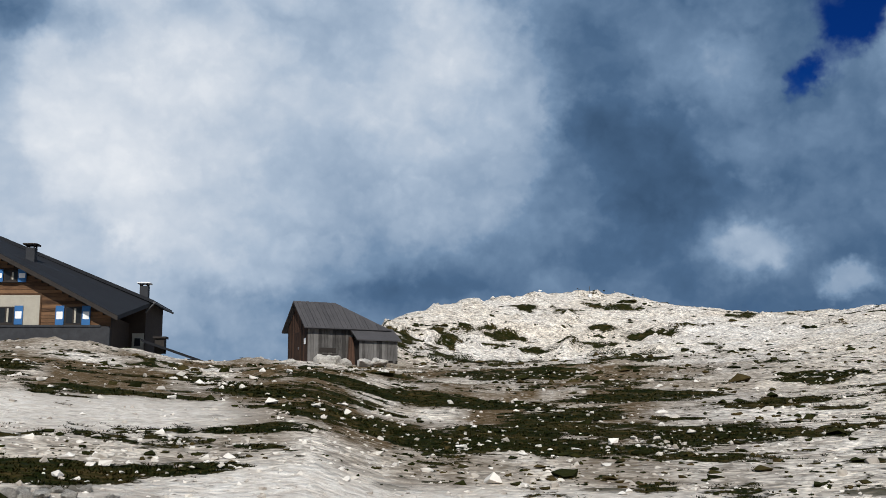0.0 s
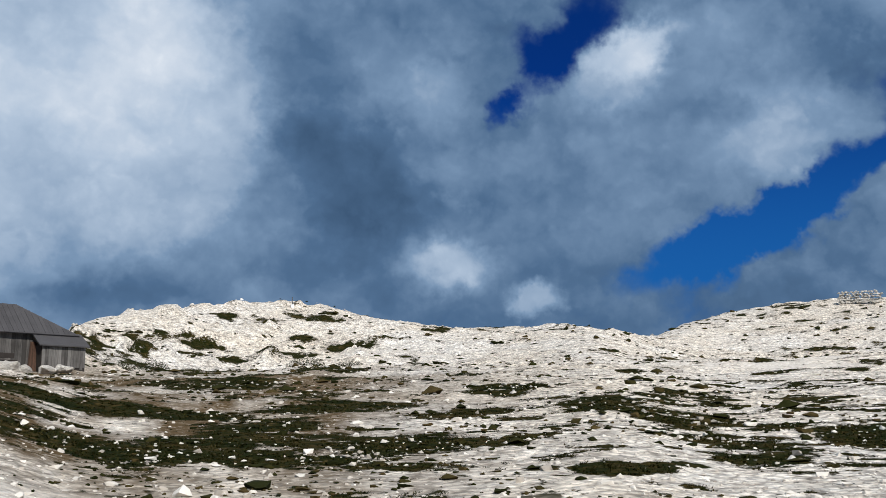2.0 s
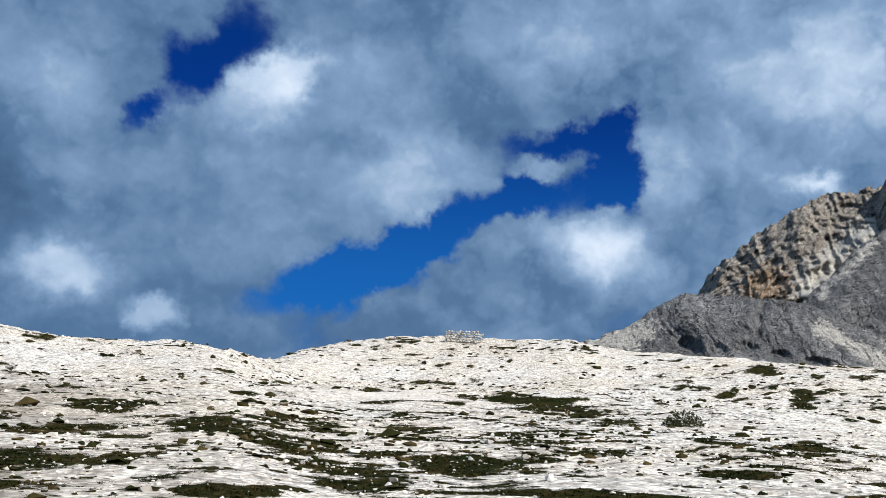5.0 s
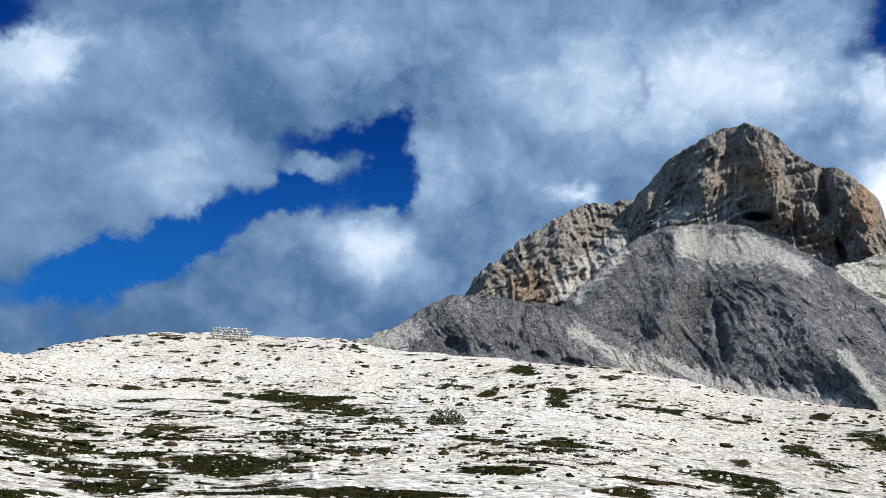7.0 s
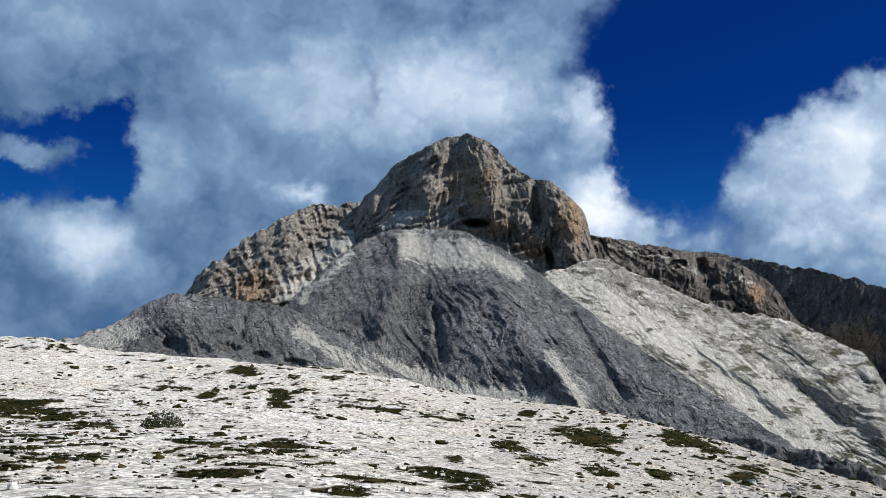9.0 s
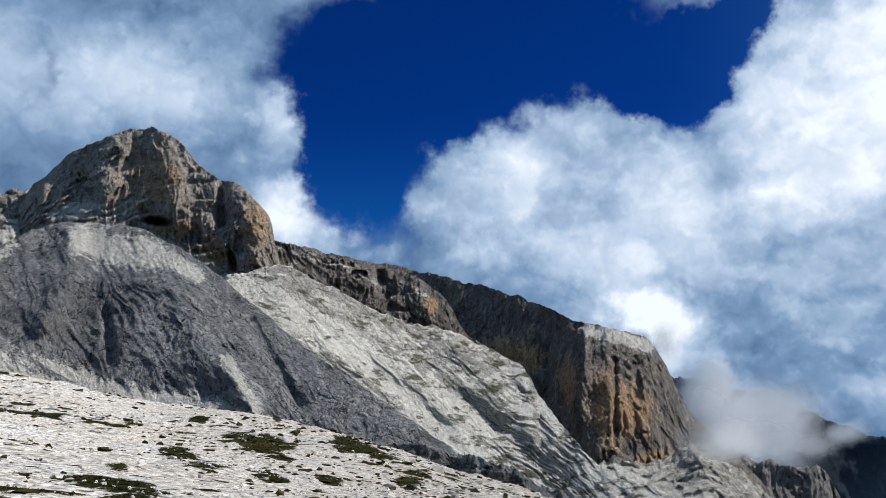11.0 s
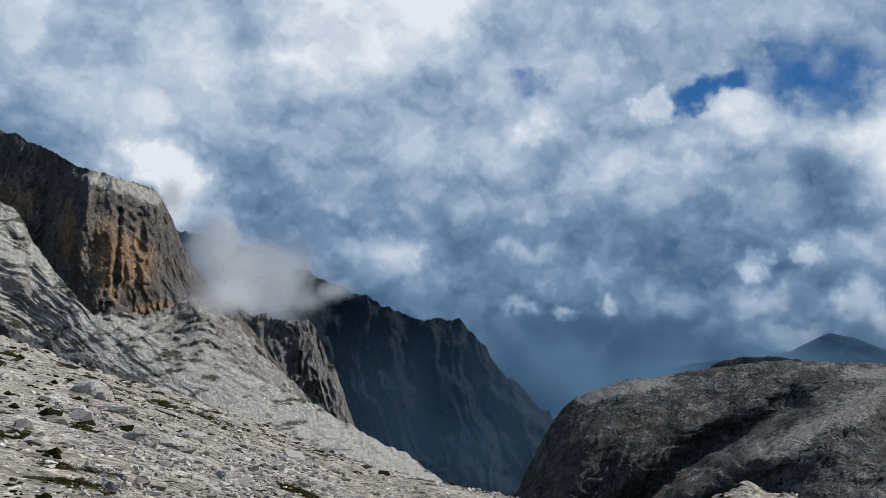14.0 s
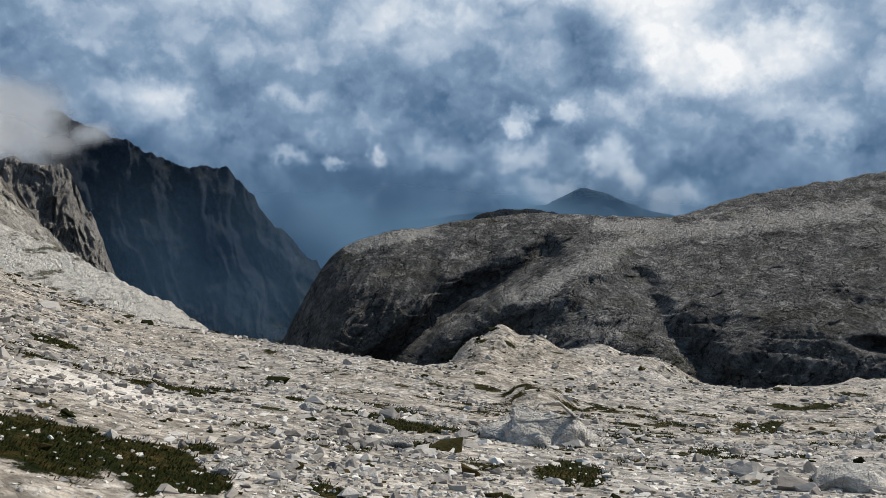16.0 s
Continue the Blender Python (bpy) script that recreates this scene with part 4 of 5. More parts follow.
massif("flank", [(72.5, 9.6), (74, 10.4), (76.9, 11.1), (78.5, 10.3), (81, 9.1), (83.3, 8.0), (85.2, 7.5), (86.9, 7.1), (88.3, 6.4), (89.7, 5.6), (91.0, 4.7), (91.4, 3.6), (92.9, 1.5), (94.4, -0.3), (96, -1.2), (98, -2), (102, -3.5),
                 (105.6, -5.1), (108.7, -6.75), (111.9, -8.4), (114.2, -10), (116, -13.5)],
       [(72, 415), (80, 435), (88, 455), (92, 450), (97, 380), (105, 225), (110, 190), (116, 165)], [(72, 520), (80, 560), (88, 600), (91, 590), (94, 510), (100, 460), (105, 420), (110, 350), (116, 300)], [(72, 1), (85, -4), (98, -9), (116, -16)], SCREE_ROCK,
       "pale scree flank with ribs and turf", steps=(0.08, 190), shape=1.0, relief=(0.0045, 34), ribs=0.5, jag=0.12, seed=19.0, flutes=(0.8, 0.4, 1.2), ledges=(0.6, 5.0), parent=peak,
       pale=[([(73.5, 9.8), (77, 8.6), (81, 6.3), (85, 3.2), (88.5, 0.3)], 1.2, 0.85), ([(79, 9.2), (84, 6.4), (88, 4.2)], 0.6, 0.5), ([(95, -1.6), (100, -4.4), (106, -7)], 0.9, 0.6)],
       spurs=[([(87, 6.6), (89.5, 3.5), (92, 0.5)], 0.9, 9), ([(90.6, 4.4), (92.4, 1.4)], 0.5, 8), ([(82, 5.0), (86, 1.8)], 0.5, -6), ([(85.5, 5), (89, 1.5)], 0.5, -6), ([(79.5, 6.2), (83.6, 3.4)], 0.4, 5)])
massif("buttress", [(74.5, 11.6), (76.6, 12.4), (78.5, 11.85), (80.1, 11.35), (81.8, 11.0), (82.9, 10.75), (84.2, 10.5), (85.4, 9.8), (86.3, 9.1), (86.8, 8.2), (87.3, 7.2), (88.6, 6.2), (90, 4.5)],
       [(74, 590), (84, 630), (90, 640)], [(74, 660), (84, 700), (90, 690)], [(74, 7), (84, 5), (90, 2)], CLIFF_ROCK, "grey stepped buttress above the scree", steps=(0.05, 130), shape=0.8, relief=(0.012, 30), ribs=1.0, jag=0.1, seed=61.0,
       ledges=(9.0, 22.0), flutes=(2.6, 0.35, 0.1), parent=peak, pale=[([(76.8, 12), (81, 10.6), (85, 9.3)], 0.3, 0.35)], spurs=[([(84.5, 10.2), (85.6, 8)], 0.6, 12), ([(82.5, 10.6), (83, 8.8)], 0.3, -9)], stains=[(85.5, 8.6, 0.5, 0.5)])
massif("cliff", [(75, 12.6), (76.9, 12.35), (79.5, 11.7), (84.6, 10.7), (87.8, 9.9), (91, 8.85), (93.2, 7.8), (95.2, 7.15), (96.6, 6.85), (97.8, 6.4), (98.3, 5.6), (98.7, 4.8), (99.6, 2.6), (100.6, 1.3),
                 (102.5, -0.6), (104.4, -3.1), (107, -6.5)],
       [(75, 900), (84, 900), (93.0, 700), (94.3, 655), (97, 660), (99, 690), (107, 700)], [(75, 1100), (84, 1080), (93.5, 780), (95.5, 745), (99, 800), (107, 860)], [(75, 4), (92, -1.5), (107, -9)], CLIFF_ROCK,
       "", steps=(0.065, 190), shape=1.5, relief=(0.012, 46), ribs=1.6, jag=0.10, seed=23.0, ledges=(5.0, 34.0), flutes=(2.4, 0.45, 0.0), stains=[(95.3, 2.6, 1.0, 2.2), (96.6, 2.4, 1.2, 1.8), (93.2, 4, 0.6, 1.5), (89.5, 5.6, 2.5, 1.2), (98, -0.3, 1.5, 0.6)], parent=ridge,
       pale=[([(94.6, 7.0), (96.3, 6.5), (97.8, 6.0)], 0.42, 0.9)], spurs=[([(94.2, 6.6), (93.8, 2)], 0.45, 16), ([(97.6, 5.4), (97.3, 1)], 0.5, 12), ([(95.9, 5.2), (95.7, 0.5)], 0.16, -9), ([(92.2, 7.6), (92.0, 3)], 0.5, -16)])
massif("scree_skirt", [(90, -0.5), (92, -0.4), (94.2, -0.5), (95.5, -0.15), (97.0, -0.55), (98.2, -0.2), (99.5, 0.35), (100.4, 0.6), (101, 0.1), (102.5, -1.2), (104.4, -3.2), (106, -5.0), (109, -8)],
       [(90, 470), (99, 420), (109, 360)], [(90, 640), (95.5, 640), (99, 665), (109, 620)], [(90, -5), (109, -12)], SKIRT_ROCK, "pale scree and ledges below the cliff", steps=(0.07, 120), shape=1.0,
       relief=(0.014, 30), ribs=0.4, jag=0.2, seed=51.0, ledges=(6.0, 8.0), parent=ridge, pale=[([(94, -1.3), (96.5, -1.2), (99, -2.4), (104, -5)], 0.5, 0.85)])
massif("pillar", [(97, 2), (100, 1.5), (103, -0.4), (106.5, -0.9), (106.9, -1.6), (107.3, -3.2), (107.9, -3.4), (108.2, -5), (109.0, -7), (110.5, -10)],
       850, 1000, [(97, -8), (110, -13)], PILLAR_ROCK, "grey limestone pillars", steps=(0.05, 110), shape=0.9, relief=(0.014, 50), ribs=1.2, jag=0.15, seed=29.0, flutes=(5.0, 0.4, 0.0), ledges=(5.0, 24.0), parent=ridge)
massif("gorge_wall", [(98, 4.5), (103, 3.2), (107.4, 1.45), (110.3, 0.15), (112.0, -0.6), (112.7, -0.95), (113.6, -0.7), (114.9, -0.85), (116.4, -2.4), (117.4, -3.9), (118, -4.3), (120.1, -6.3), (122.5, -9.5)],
       1700, 2100, [(98, -16), (122, -16)], WALL_ROCK, "mountain wall above the gorge, haze and shade in its dark blue", steps=(0.08, 120), shape=0.8, relief=(0.012, 130), ribs=1.5, jag=0.16, seed=31.0, flutes=(12.0, 1.0, 0.3))
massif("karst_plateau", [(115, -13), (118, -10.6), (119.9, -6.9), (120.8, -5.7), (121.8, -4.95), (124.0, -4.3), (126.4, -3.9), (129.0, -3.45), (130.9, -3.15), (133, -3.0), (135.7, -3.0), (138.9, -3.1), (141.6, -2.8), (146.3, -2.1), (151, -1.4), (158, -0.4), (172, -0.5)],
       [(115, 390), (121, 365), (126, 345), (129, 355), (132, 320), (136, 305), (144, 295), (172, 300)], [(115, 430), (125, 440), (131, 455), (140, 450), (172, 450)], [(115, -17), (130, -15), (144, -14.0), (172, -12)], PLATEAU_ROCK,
       "rounded weathered karst plateau across the gorge, cloud shade in its colour", steps=(0.09, 210), shape=2.3, relief=(0.007, 60), ribs=0.3, jag=0.07, seed=37.0, ledges=(1.8, 5.0), flutes=(0.9, 0.6, -0.6),
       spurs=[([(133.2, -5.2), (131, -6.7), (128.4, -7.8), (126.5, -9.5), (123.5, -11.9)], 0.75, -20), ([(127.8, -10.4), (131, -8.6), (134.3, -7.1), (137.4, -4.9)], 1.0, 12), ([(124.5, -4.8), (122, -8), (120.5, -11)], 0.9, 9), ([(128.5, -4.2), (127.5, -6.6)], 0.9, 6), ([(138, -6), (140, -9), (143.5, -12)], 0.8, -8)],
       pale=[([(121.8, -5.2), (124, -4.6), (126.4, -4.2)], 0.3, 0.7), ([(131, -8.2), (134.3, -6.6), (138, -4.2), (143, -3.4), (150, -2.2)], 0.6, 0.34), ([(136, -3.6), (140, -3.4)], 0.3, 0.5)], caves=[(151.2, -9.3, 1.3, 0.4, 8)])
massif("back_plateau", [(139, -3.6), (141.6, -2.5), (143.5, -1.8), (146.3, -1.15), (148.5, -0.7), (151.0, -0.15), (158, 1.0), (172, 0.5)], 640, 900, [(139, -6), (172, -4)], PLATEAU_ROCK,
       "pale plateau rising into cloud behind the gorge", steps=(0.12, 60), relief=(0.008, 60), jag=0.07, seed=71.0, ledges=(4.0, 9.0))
# both far bodies carry their haze in the rock colour
massif("far_hill", [(127.5, -4.2), (129, -3.3), (130.2, -2.85), (131.9, -2.75), (133.5, -2.95), (136, -3.6)], 1500, 1700, [(127, -8), (137, -8)], WALL_ROCK, "hill behind the plateau, haze and shade in its dark blue", steps=(0.12, 40), relief=(0.01, 90), jag=0.08, seed=75.0)
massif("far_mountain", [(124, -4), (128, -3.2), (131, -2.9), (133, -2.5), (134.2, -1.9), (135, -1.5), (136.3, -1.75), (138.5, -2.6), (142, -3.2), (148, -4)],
       3900, 4300, [(126, -7), (146, -7)], FAR_ROCK, "distant mountain under cloud, haze blue in its colour", steps=(0.2, 40), relief=(0.02, 300), jag=0.05, seed=41.0)


# ---- drifting cloud on the cliffs and sheets of blue haze in the gorge ----
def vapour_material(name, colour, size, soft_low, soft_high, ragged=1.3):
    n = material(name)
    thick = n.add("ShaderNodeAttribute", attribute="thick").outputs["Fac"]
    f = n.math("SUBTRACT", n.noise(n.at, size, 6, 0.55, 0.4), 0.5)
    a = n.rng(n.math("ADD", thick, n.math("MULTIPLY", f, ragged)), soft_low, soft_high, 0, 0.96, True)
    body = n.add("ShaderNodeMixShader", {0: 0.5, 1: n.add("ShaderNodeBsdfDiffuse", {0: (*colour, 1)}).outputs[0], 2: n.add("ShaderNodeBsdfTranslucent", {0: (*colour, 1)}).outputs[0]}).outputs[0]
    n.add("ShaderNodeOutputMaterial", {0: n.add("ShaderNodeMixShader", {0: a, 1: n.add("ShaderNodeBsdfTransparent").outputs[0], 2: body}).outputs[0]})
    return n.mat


def vapour(name, a0, a1, e0, e1, dist, bulge, mat, blobs, label, seed):
    """A soft bank of cloud or haze between two bearings and two angles, thickest at its blobs."""
    A, E2 = np.meshgrid(np.linspace(a0, a1, 90), np.linspace(e0, e1, 60))
    d = dist - bulge * vnoise(A * 0.25 + seed, E2 * 0.25, 0 * A)
    thick = 0 * A
    for ba, be, bw, bh, k in blobs:
        thick = np.maximum(thick, k * np.exp(-((A - ba) / bw) ** 2 - ((E2 - be) / bh) ** 2))
    rim_fade = np.clip(8 * np.minimum(np.minimum(A - a0, a1 - A) / (a1 - a0), np.minimum(E2 - e0, e1 - E2) / (e1 - e0)), 0, 1)
    P = np.stack([d * np.sin(np.radians(A)), d * np.cos(np.radians(A)), EYE + d * np.tan(np.radians(E2))], -1)
    ob = new(name, grid_mesh(name, P, 60, 90, mat, False, {"thick": thick * rim_fade}))
    ob.visible_shadow = False
    return tagged(ob, label, "cloud")


WISP = vapour_material("drifting_cloud", (0.93, 0.94, 0.96), 0.014, 0.18, 1.05)
vapour("low_cloud", 95, 111, -5, 9, 640, 12, WISP, [(103.0, 0.6, 3.2, 1.3, 1.0), (100.8, 2.6, 1.5, 1.6, 0.55), (106.0, 0.3, 1.8, 0.9, 0.75), (98.5, 6.2, 1.2, 1.2, 0.6)], "pale cloud drifting over the cliff edge", 3.0)
vapour("low_cloud", 96, 112, -5, 9, 1250, 30, WISP, [(103.5, 1.4, 3.6, 2.6, 1.3), (107.6, 0.9, 1.6, 0.8, 0.9), (101.0, 3.2, 2.0, 1.9, 1.1)], "pale cloud drifting over the cliff edge", 8.0)
# blue-coloured sheets added to imitate the haze of distance
HAZE_BLUE = vapour_material("blue_valley_haze", (0.16, 0.29, 0.44), 0.002, 0.0, 1.0, 0.25)
vapour("valley_mist", 100, 160, -16, 2, 3300, 60, HAZE_BLUE, [(125, -7, 40, 6, 1.1)], "blue haze lying in the deep valley", 5.0)
vapour("valley_mist", 98, 130, -17, 4, 1550, 20, HAZE_BLUE, [(114, -7, 12, 6, 0.42)], "thin blue haze before the gorge wall", 6.0)


# ---- helpers for things ----
def part(name, bm, mat, parent, label="", at=None):
    me = bpy.data.meshes.new(name)
    bm.to_mesh(me)
    bm.free()
    me.materials.append(mat)
    ob = new(name, me)
    ob.parent = parent
    if at is not None:
        ob.matrix_basis = at
    return tagged(ob, label)


def box(bm, a, b, turn=None):
    """An upright box between two corners."""
    m = Matrix.Translation([(p + q) / 2 for p, q in zip(a, b)]) @ (turn or Matrix()) @ Matrix.Diagonal((*[abs(q - p) for p, q in zip(a, b)], 1))
    bmesh.ops.create_cube(bm, size=1, matrix=m)
    return bm


def boxes(*pairs):
    bm = bmesh.new()
    for a, b in pairs:
        box(bm, a, b)
    return bm


def bevelled(bm, width=0.01):
    bmesh.ops.bevel(bm, geom=list(bm.edges), offset=width, segments=1, affect="EDGES")
    return bm


def prism(points, thick, axis):
    """A slab: a flat outline in 3D, thickened by the vector axis * thick."""
    bm = bmesh.new()
    low = [bm.verts.new(p) for p in points]
    high = [bm.verts.new(Vector(p) + Vector(axis) * thick) for p in points]
    bm.faces.new(low[::-1])
    bm.faces.new(high)
    n = len(points)
    for i in range(n):
        bm.faces.new((low[i], low[(i + 1) % n], high[(i + 1) % n], high[i]))
    bmesh.ops.recalc_face_normals(bm, faces=bm.faces)
    return bm


def rod(bm, a, b, radius, sides=8, radius2=None):
    a, b = Vector(a), Vector(b)
    m = Matrix.Translation((a + b) / 2) @ (b - a).to_track_quat("Z", "Y").to_matrix().to_4x4()
    bmesh.ops.create_cone(bm, cap_ends=True, segments=sides, radius1=radius, radius2=radius if radius2 is None else radius2, depth=(b - a).length, matrix=m)
    return bm


def rock_shape(seed, detail=1, flat=0.7):
    """A broken, angular block of limestone, about a metre across; detail 2 and more roughens its faces."""
    rnd = random.Random(seed)
    bm = bmesh.new()
    for _ in range(11 if detail < 2 else 17):
        p = Vector((rnd.gauss(0, 1), rnd.gauss(0, 1), rnd.gauss(0, 1))).normalized() * rnd.uniform(0.40, 0.56)
        bm.verts.new((p.x, p.y, p.z * flat))
    hull = bmesh.ops.convex_hull(bm, input=bm.verts)
    bmesh.ops.delete(bm, geom=[g for g in hull["geom_interior"] if isinstance(g, bmesh.types.BMVert)], context="VERTS")
    if detail > 2:
        bmesh.ops.bevel(bm, geom=list(bm.edges), offset=0.03, segments=1, affect="EDGES")
        bmesh.ops.triangulate(bm, faces=bm.faces)
        bmesh.ops.subdivide_edges(bm, edges=list(bm.edges), cuts=2, use_grid_fill=True)
        for v in bm.verts:
            q = v.co * 3 + Vector((seed * 1.7, 0, 0))
            if v.co.length > 0.58:
                v.co *= 0.58 / v.co.length
            v.co += Vector(noise.noise_vector(q)) * 0.06 + Vector(noise.noise_vector(q * 3.1)) * 0.03
    return bm


# ---- loose stones ----
def scatter(name, shapes, az, r, size, sink, mat, label, squash=(0.6, 1.0)):
    """One mesh of many stones of a few shapes at bearings and distances."""
    rng = np.random.default_rng(len(az))
    z = ground_height(az, r)
    kind = rng.integers(0, len(shapes), len(az))
    verts, faces, base = [], [], 0
    for k, (sv, sf) in enumerate(shapes):
        pick = np.nonzero(kind == k)[0]
        n = len(pick)
        if not n:
            continue
        t = rng.uniform(0, 2 * np.pi, n)
        s = size[pick]
        stretch = rng.uniform(0.7, 1.3, (n, 3)) * np.array([1, 1, 1])
        stretch[:, 2] *= rng.uniform(squash[0], squash[1], n)
        p = sv[None] * stretch[:, None] * s[:, None, None]
        x = p[..., 0] * np.cos(t)[:, None] - p[..., 1] * np.sin(t)[:, None]
        y = p[..., 0] * np.sin(t)[:, None] + p[..., 1] * np.cos(t)[:, None]
        c = np.stack([r[pick] * np.sin(np.radians(az[pick])), r[pick] * np.cos(np.radians(az[pick])), z[pick] + sink * s], -1)
        verts.append((np.stack([x, y, p[..., 2]], -1) + c[:, None]).reshape(-1, 3))
        faces.append((sf[None] + (base + np.arange(n) * len(sv))[:, None, None]).reshape(-1, 3))
        base += n * len(sv)
    V, F = np.concatenate(verts), np.concatenate(faces)
    me = bpy.data.meshes.new(name)
    me.vertices.add(len(V))
    me.vertices.foreach_set("co", V.reshape(-1).astype(np.float32))
    me.loops.add(len(F) * 3)
    me.loops.foreach_set("vertex_index", F.reshape(-1).astype(np.int32))
    me.polygons.add(len(F))
    me.polygons.foreach_set("loop_start", np.arange(0, len(F) * 3, 3, dtype=np.int32))
    me.update(calc_edges=True)
    me.materials.append(mat)
    me.shade_flat()
    return tagged(new(name, me), label, "stones", kind="stuff")


def triangles(bm):
    bmesh.ops.triangulate(bm, faces=bm.faces)
    bm.verts.ensure_lookup_table()
    v = np.array([p.co for p in bm.verts])
    f = np.array([[q.index for q in g.verts] for g in bm.faces])
    bm.free()
    return v, f


def island_material(name, tones, rough=0.9, size=6.0, bump=0.5):
    n = material(name, rough, bump, 0.03)
    n.gloss = 0.03
    each = n.add("ShaderNodeNewGeometry").outputs["Random Per Island"]
    f = n.noise(n.at, size, 5, 0.65)
    t = n.math("ADD", n.math("MULTIPLY", each, 0.6), n.math("MULTIPLY", f, 0.4))
    return done(n, n.ramp(t, tones), f)


RUBBLE = island_material("limestone_rubble", [(0.15, (0.30, 0.265, 0.225)), (0.45, (0.55, 0.505, 0.45)), (0.75, (0.74, 0.70, 0.64))])
TURF_BLADES = island_material("turf_blades", [(0.15, (0.006, 0.009, 0.002)), (0.45, (0.020, 0.026, 0.005)), (0.68, (0.050, 0.040, 0.012)), (0.85, (0.11, 0.078, 0.030))], 0.8)

gen = np.random.default_rng(5)
pebble_shapes = [triangles(rock_shape(s, 1, 0.75)) for s in range(6)]
stone_shapes = [triangles(rock_shape(20 + s, 2, 0.75)) for s in range(7)]


def spread(count, near, far, bias=1.0):
    """Bearings and distances, thinning out with distance, inside the rim."""
    az = gen.uniform(-30, 156, count)
    r = near * (far / near) ** (gen.uniform(0, 1, count) ** bias)
    keep = r < rim(az)[1] * 1.02
    return az[keep], r[keep]


az, r = spread(54000, 5.5, 110, 0.9)
clump = fbm(r * np.sin(np.radians(az)) * 0.25, r * np.cos(np.radians(az)) * 0.25, 0 * r + 2, 3)
keep = (gen.uniform(-0.9, 0.9, len(az)) < clump + 0.35) & (dust_at(az, r) < gen.uniform(0.3, 1.8, len(az))) & (turf_at(az, r) < gen.uniform(0.1, 1.4, len(az))) & (dry_at(az, r) < gen.uniform(0.1, 1.5, len(az)))
az, r = az[keep], r[keep]
scatter("pebbles", pebble_shapes, az, r, np.clip(0.034 * np.exp(gen.normal(0, 0.5, len(az))) * (1 + r / 26), 0.03, 0.3), 0.05, RUBBLE, "pale broken limestone pebbles over the slope")
az, r = spread(2600, 7.0, 120, 0.8)
keep = (dust_at(az, r) < 0.4) & (turf_at(az, r) < gen.uniform(0.0, 0.95, len(az)))
az, r = az[keep], r[keep]
scatter("stones", stone_shapes, az, r, np.clip(0.075 * np.exp(gen.normal(0, 0.45, len(az))) * (1 + r / 45), 0.06, 0.45), 0.0, RUBBLE, "larger pale limestone stones among the rubble")

az, r = spread(9000, 8.5, 45, 0.8)
keep = (turf_at(az, r) > 0.45) & (fbm(r * np.sin(np.radians(az)) * 0.6, r * np.cos(np.radians(az)) * 0.6, 0 * r + 12, 3) > gen.uniform(-0.1, 0.7, len(az)))
az, r = az[keep], r[keep]
scatter("turf_stones", pebble_shapes, az, r, np.clip(0.06 * np.exp(gen.normal(0, 0.5, len(az))) * (1 + r / 40), 0.04, 0.3), 0.15, RUBBLE, "white limestone stones strewn in the turf")

BLOCKS = island_material("weathered_blocks", [(0.15, (0.15, 0.135, 0.12)), (0.45, (0.32, 0.295, 0.265)), (0.8, (0.52, 0.49, 0.45))], 0.95, 8.0, 0.8)
az = gen.uniform(82, 120, 2600)
r = 15.0 * (80 / 15.0) ** gen.uniform(0, 1, 2600)
keep = (r < rim(az)[1]) & (r > np.clip((az - 96) * 1.6, 14, 40)) & (fbm(az * 0.35, r * 0.12, 0 * r + 21, 3) > gen.uniform(-0.5, 0.6, 2600))
az, r = az[keep], r[keep]
scatter("rock_blocks", stone_shapes, az, r, np.clip(0.10 * np.exp(gen.normal(0, 0.5, len(az))) * (1 + r / 22), 0.06, 1.1), -0.05, BLOCKS, "angular limestone blocks crowding the broken slope")

az = gen.uniform(94, 153, 26000)
r = 7.5 * (62 / 7.5) ** (gen.uniform(0, 1, 26000) ** 0.8)
keep = (r < rim(az)[1]) & (fbm(r * np.sin(np.radians(az)) * 0.5, r * np.cos(np.radians(az)) * 0.5, 0 * r + 63, 3) > gen.uniform(-0.5, 0.7, 26000)) & (turf_at(az, r) < 0.6)
az, r = az[keep], r[keep]
scatter("rubble", pebble_shapes, az, r, np.clip(0.036 * np.exp(gen.normal(0, 0.6, len(az))) * (1 + r / 20), 0.025, 0.42), 0.1, BLOCKS, "grey weathered rubble strewn before the gorge")

TUFT = island_material("dark_turf_tussock", [(0.15, (0.008, 0.010, 0.003)), (0.45, (0.022, 0.024, 0.007)), (0.70, (0.050, 0.038, 0.014)), (0.9, (0.10, 0.07, 0.03))], 0.9, 14.0, 1.0)
az, r = spread(34000, 7.0, 125, 0.75)
x, y = r * np.sin(np.radians(az)), r * np.cos(np.radians(az))
thick = 0.9 * fbm(x * 0.11, y * 0.11, 0 * x + 41, 3) + 0.7 * fbm(x * 0.6, y * 0.6, 0 * x + 43, 2) + 0.5 * dry_at(az, r) + 0.45 * np.exp(-((az - 84) / 13) ** 2) * np.clip((r - 15) / 20, 0, 1)
keep = (thick > gen.uniform(-0.2, 1.3, len(az))) & (dust_at(az, r) < gen.uniform(0.05, 0.7, len(az))) & ((az < 98) | (gen.uniform(0, 1, len(az)) < 0.3))
az, r = az[keep], r[keep]
scatter("tussocks", pebble_shapes, az, r, np.clip(0.042 * np.exp(gen.normal(0, 0.55, len(az))) * (0.6 + r / 12), 0.03, 0.75), 0.08, TUFT, "small dark tussocks dotted over the pale rubble", (0.4, 0.8))


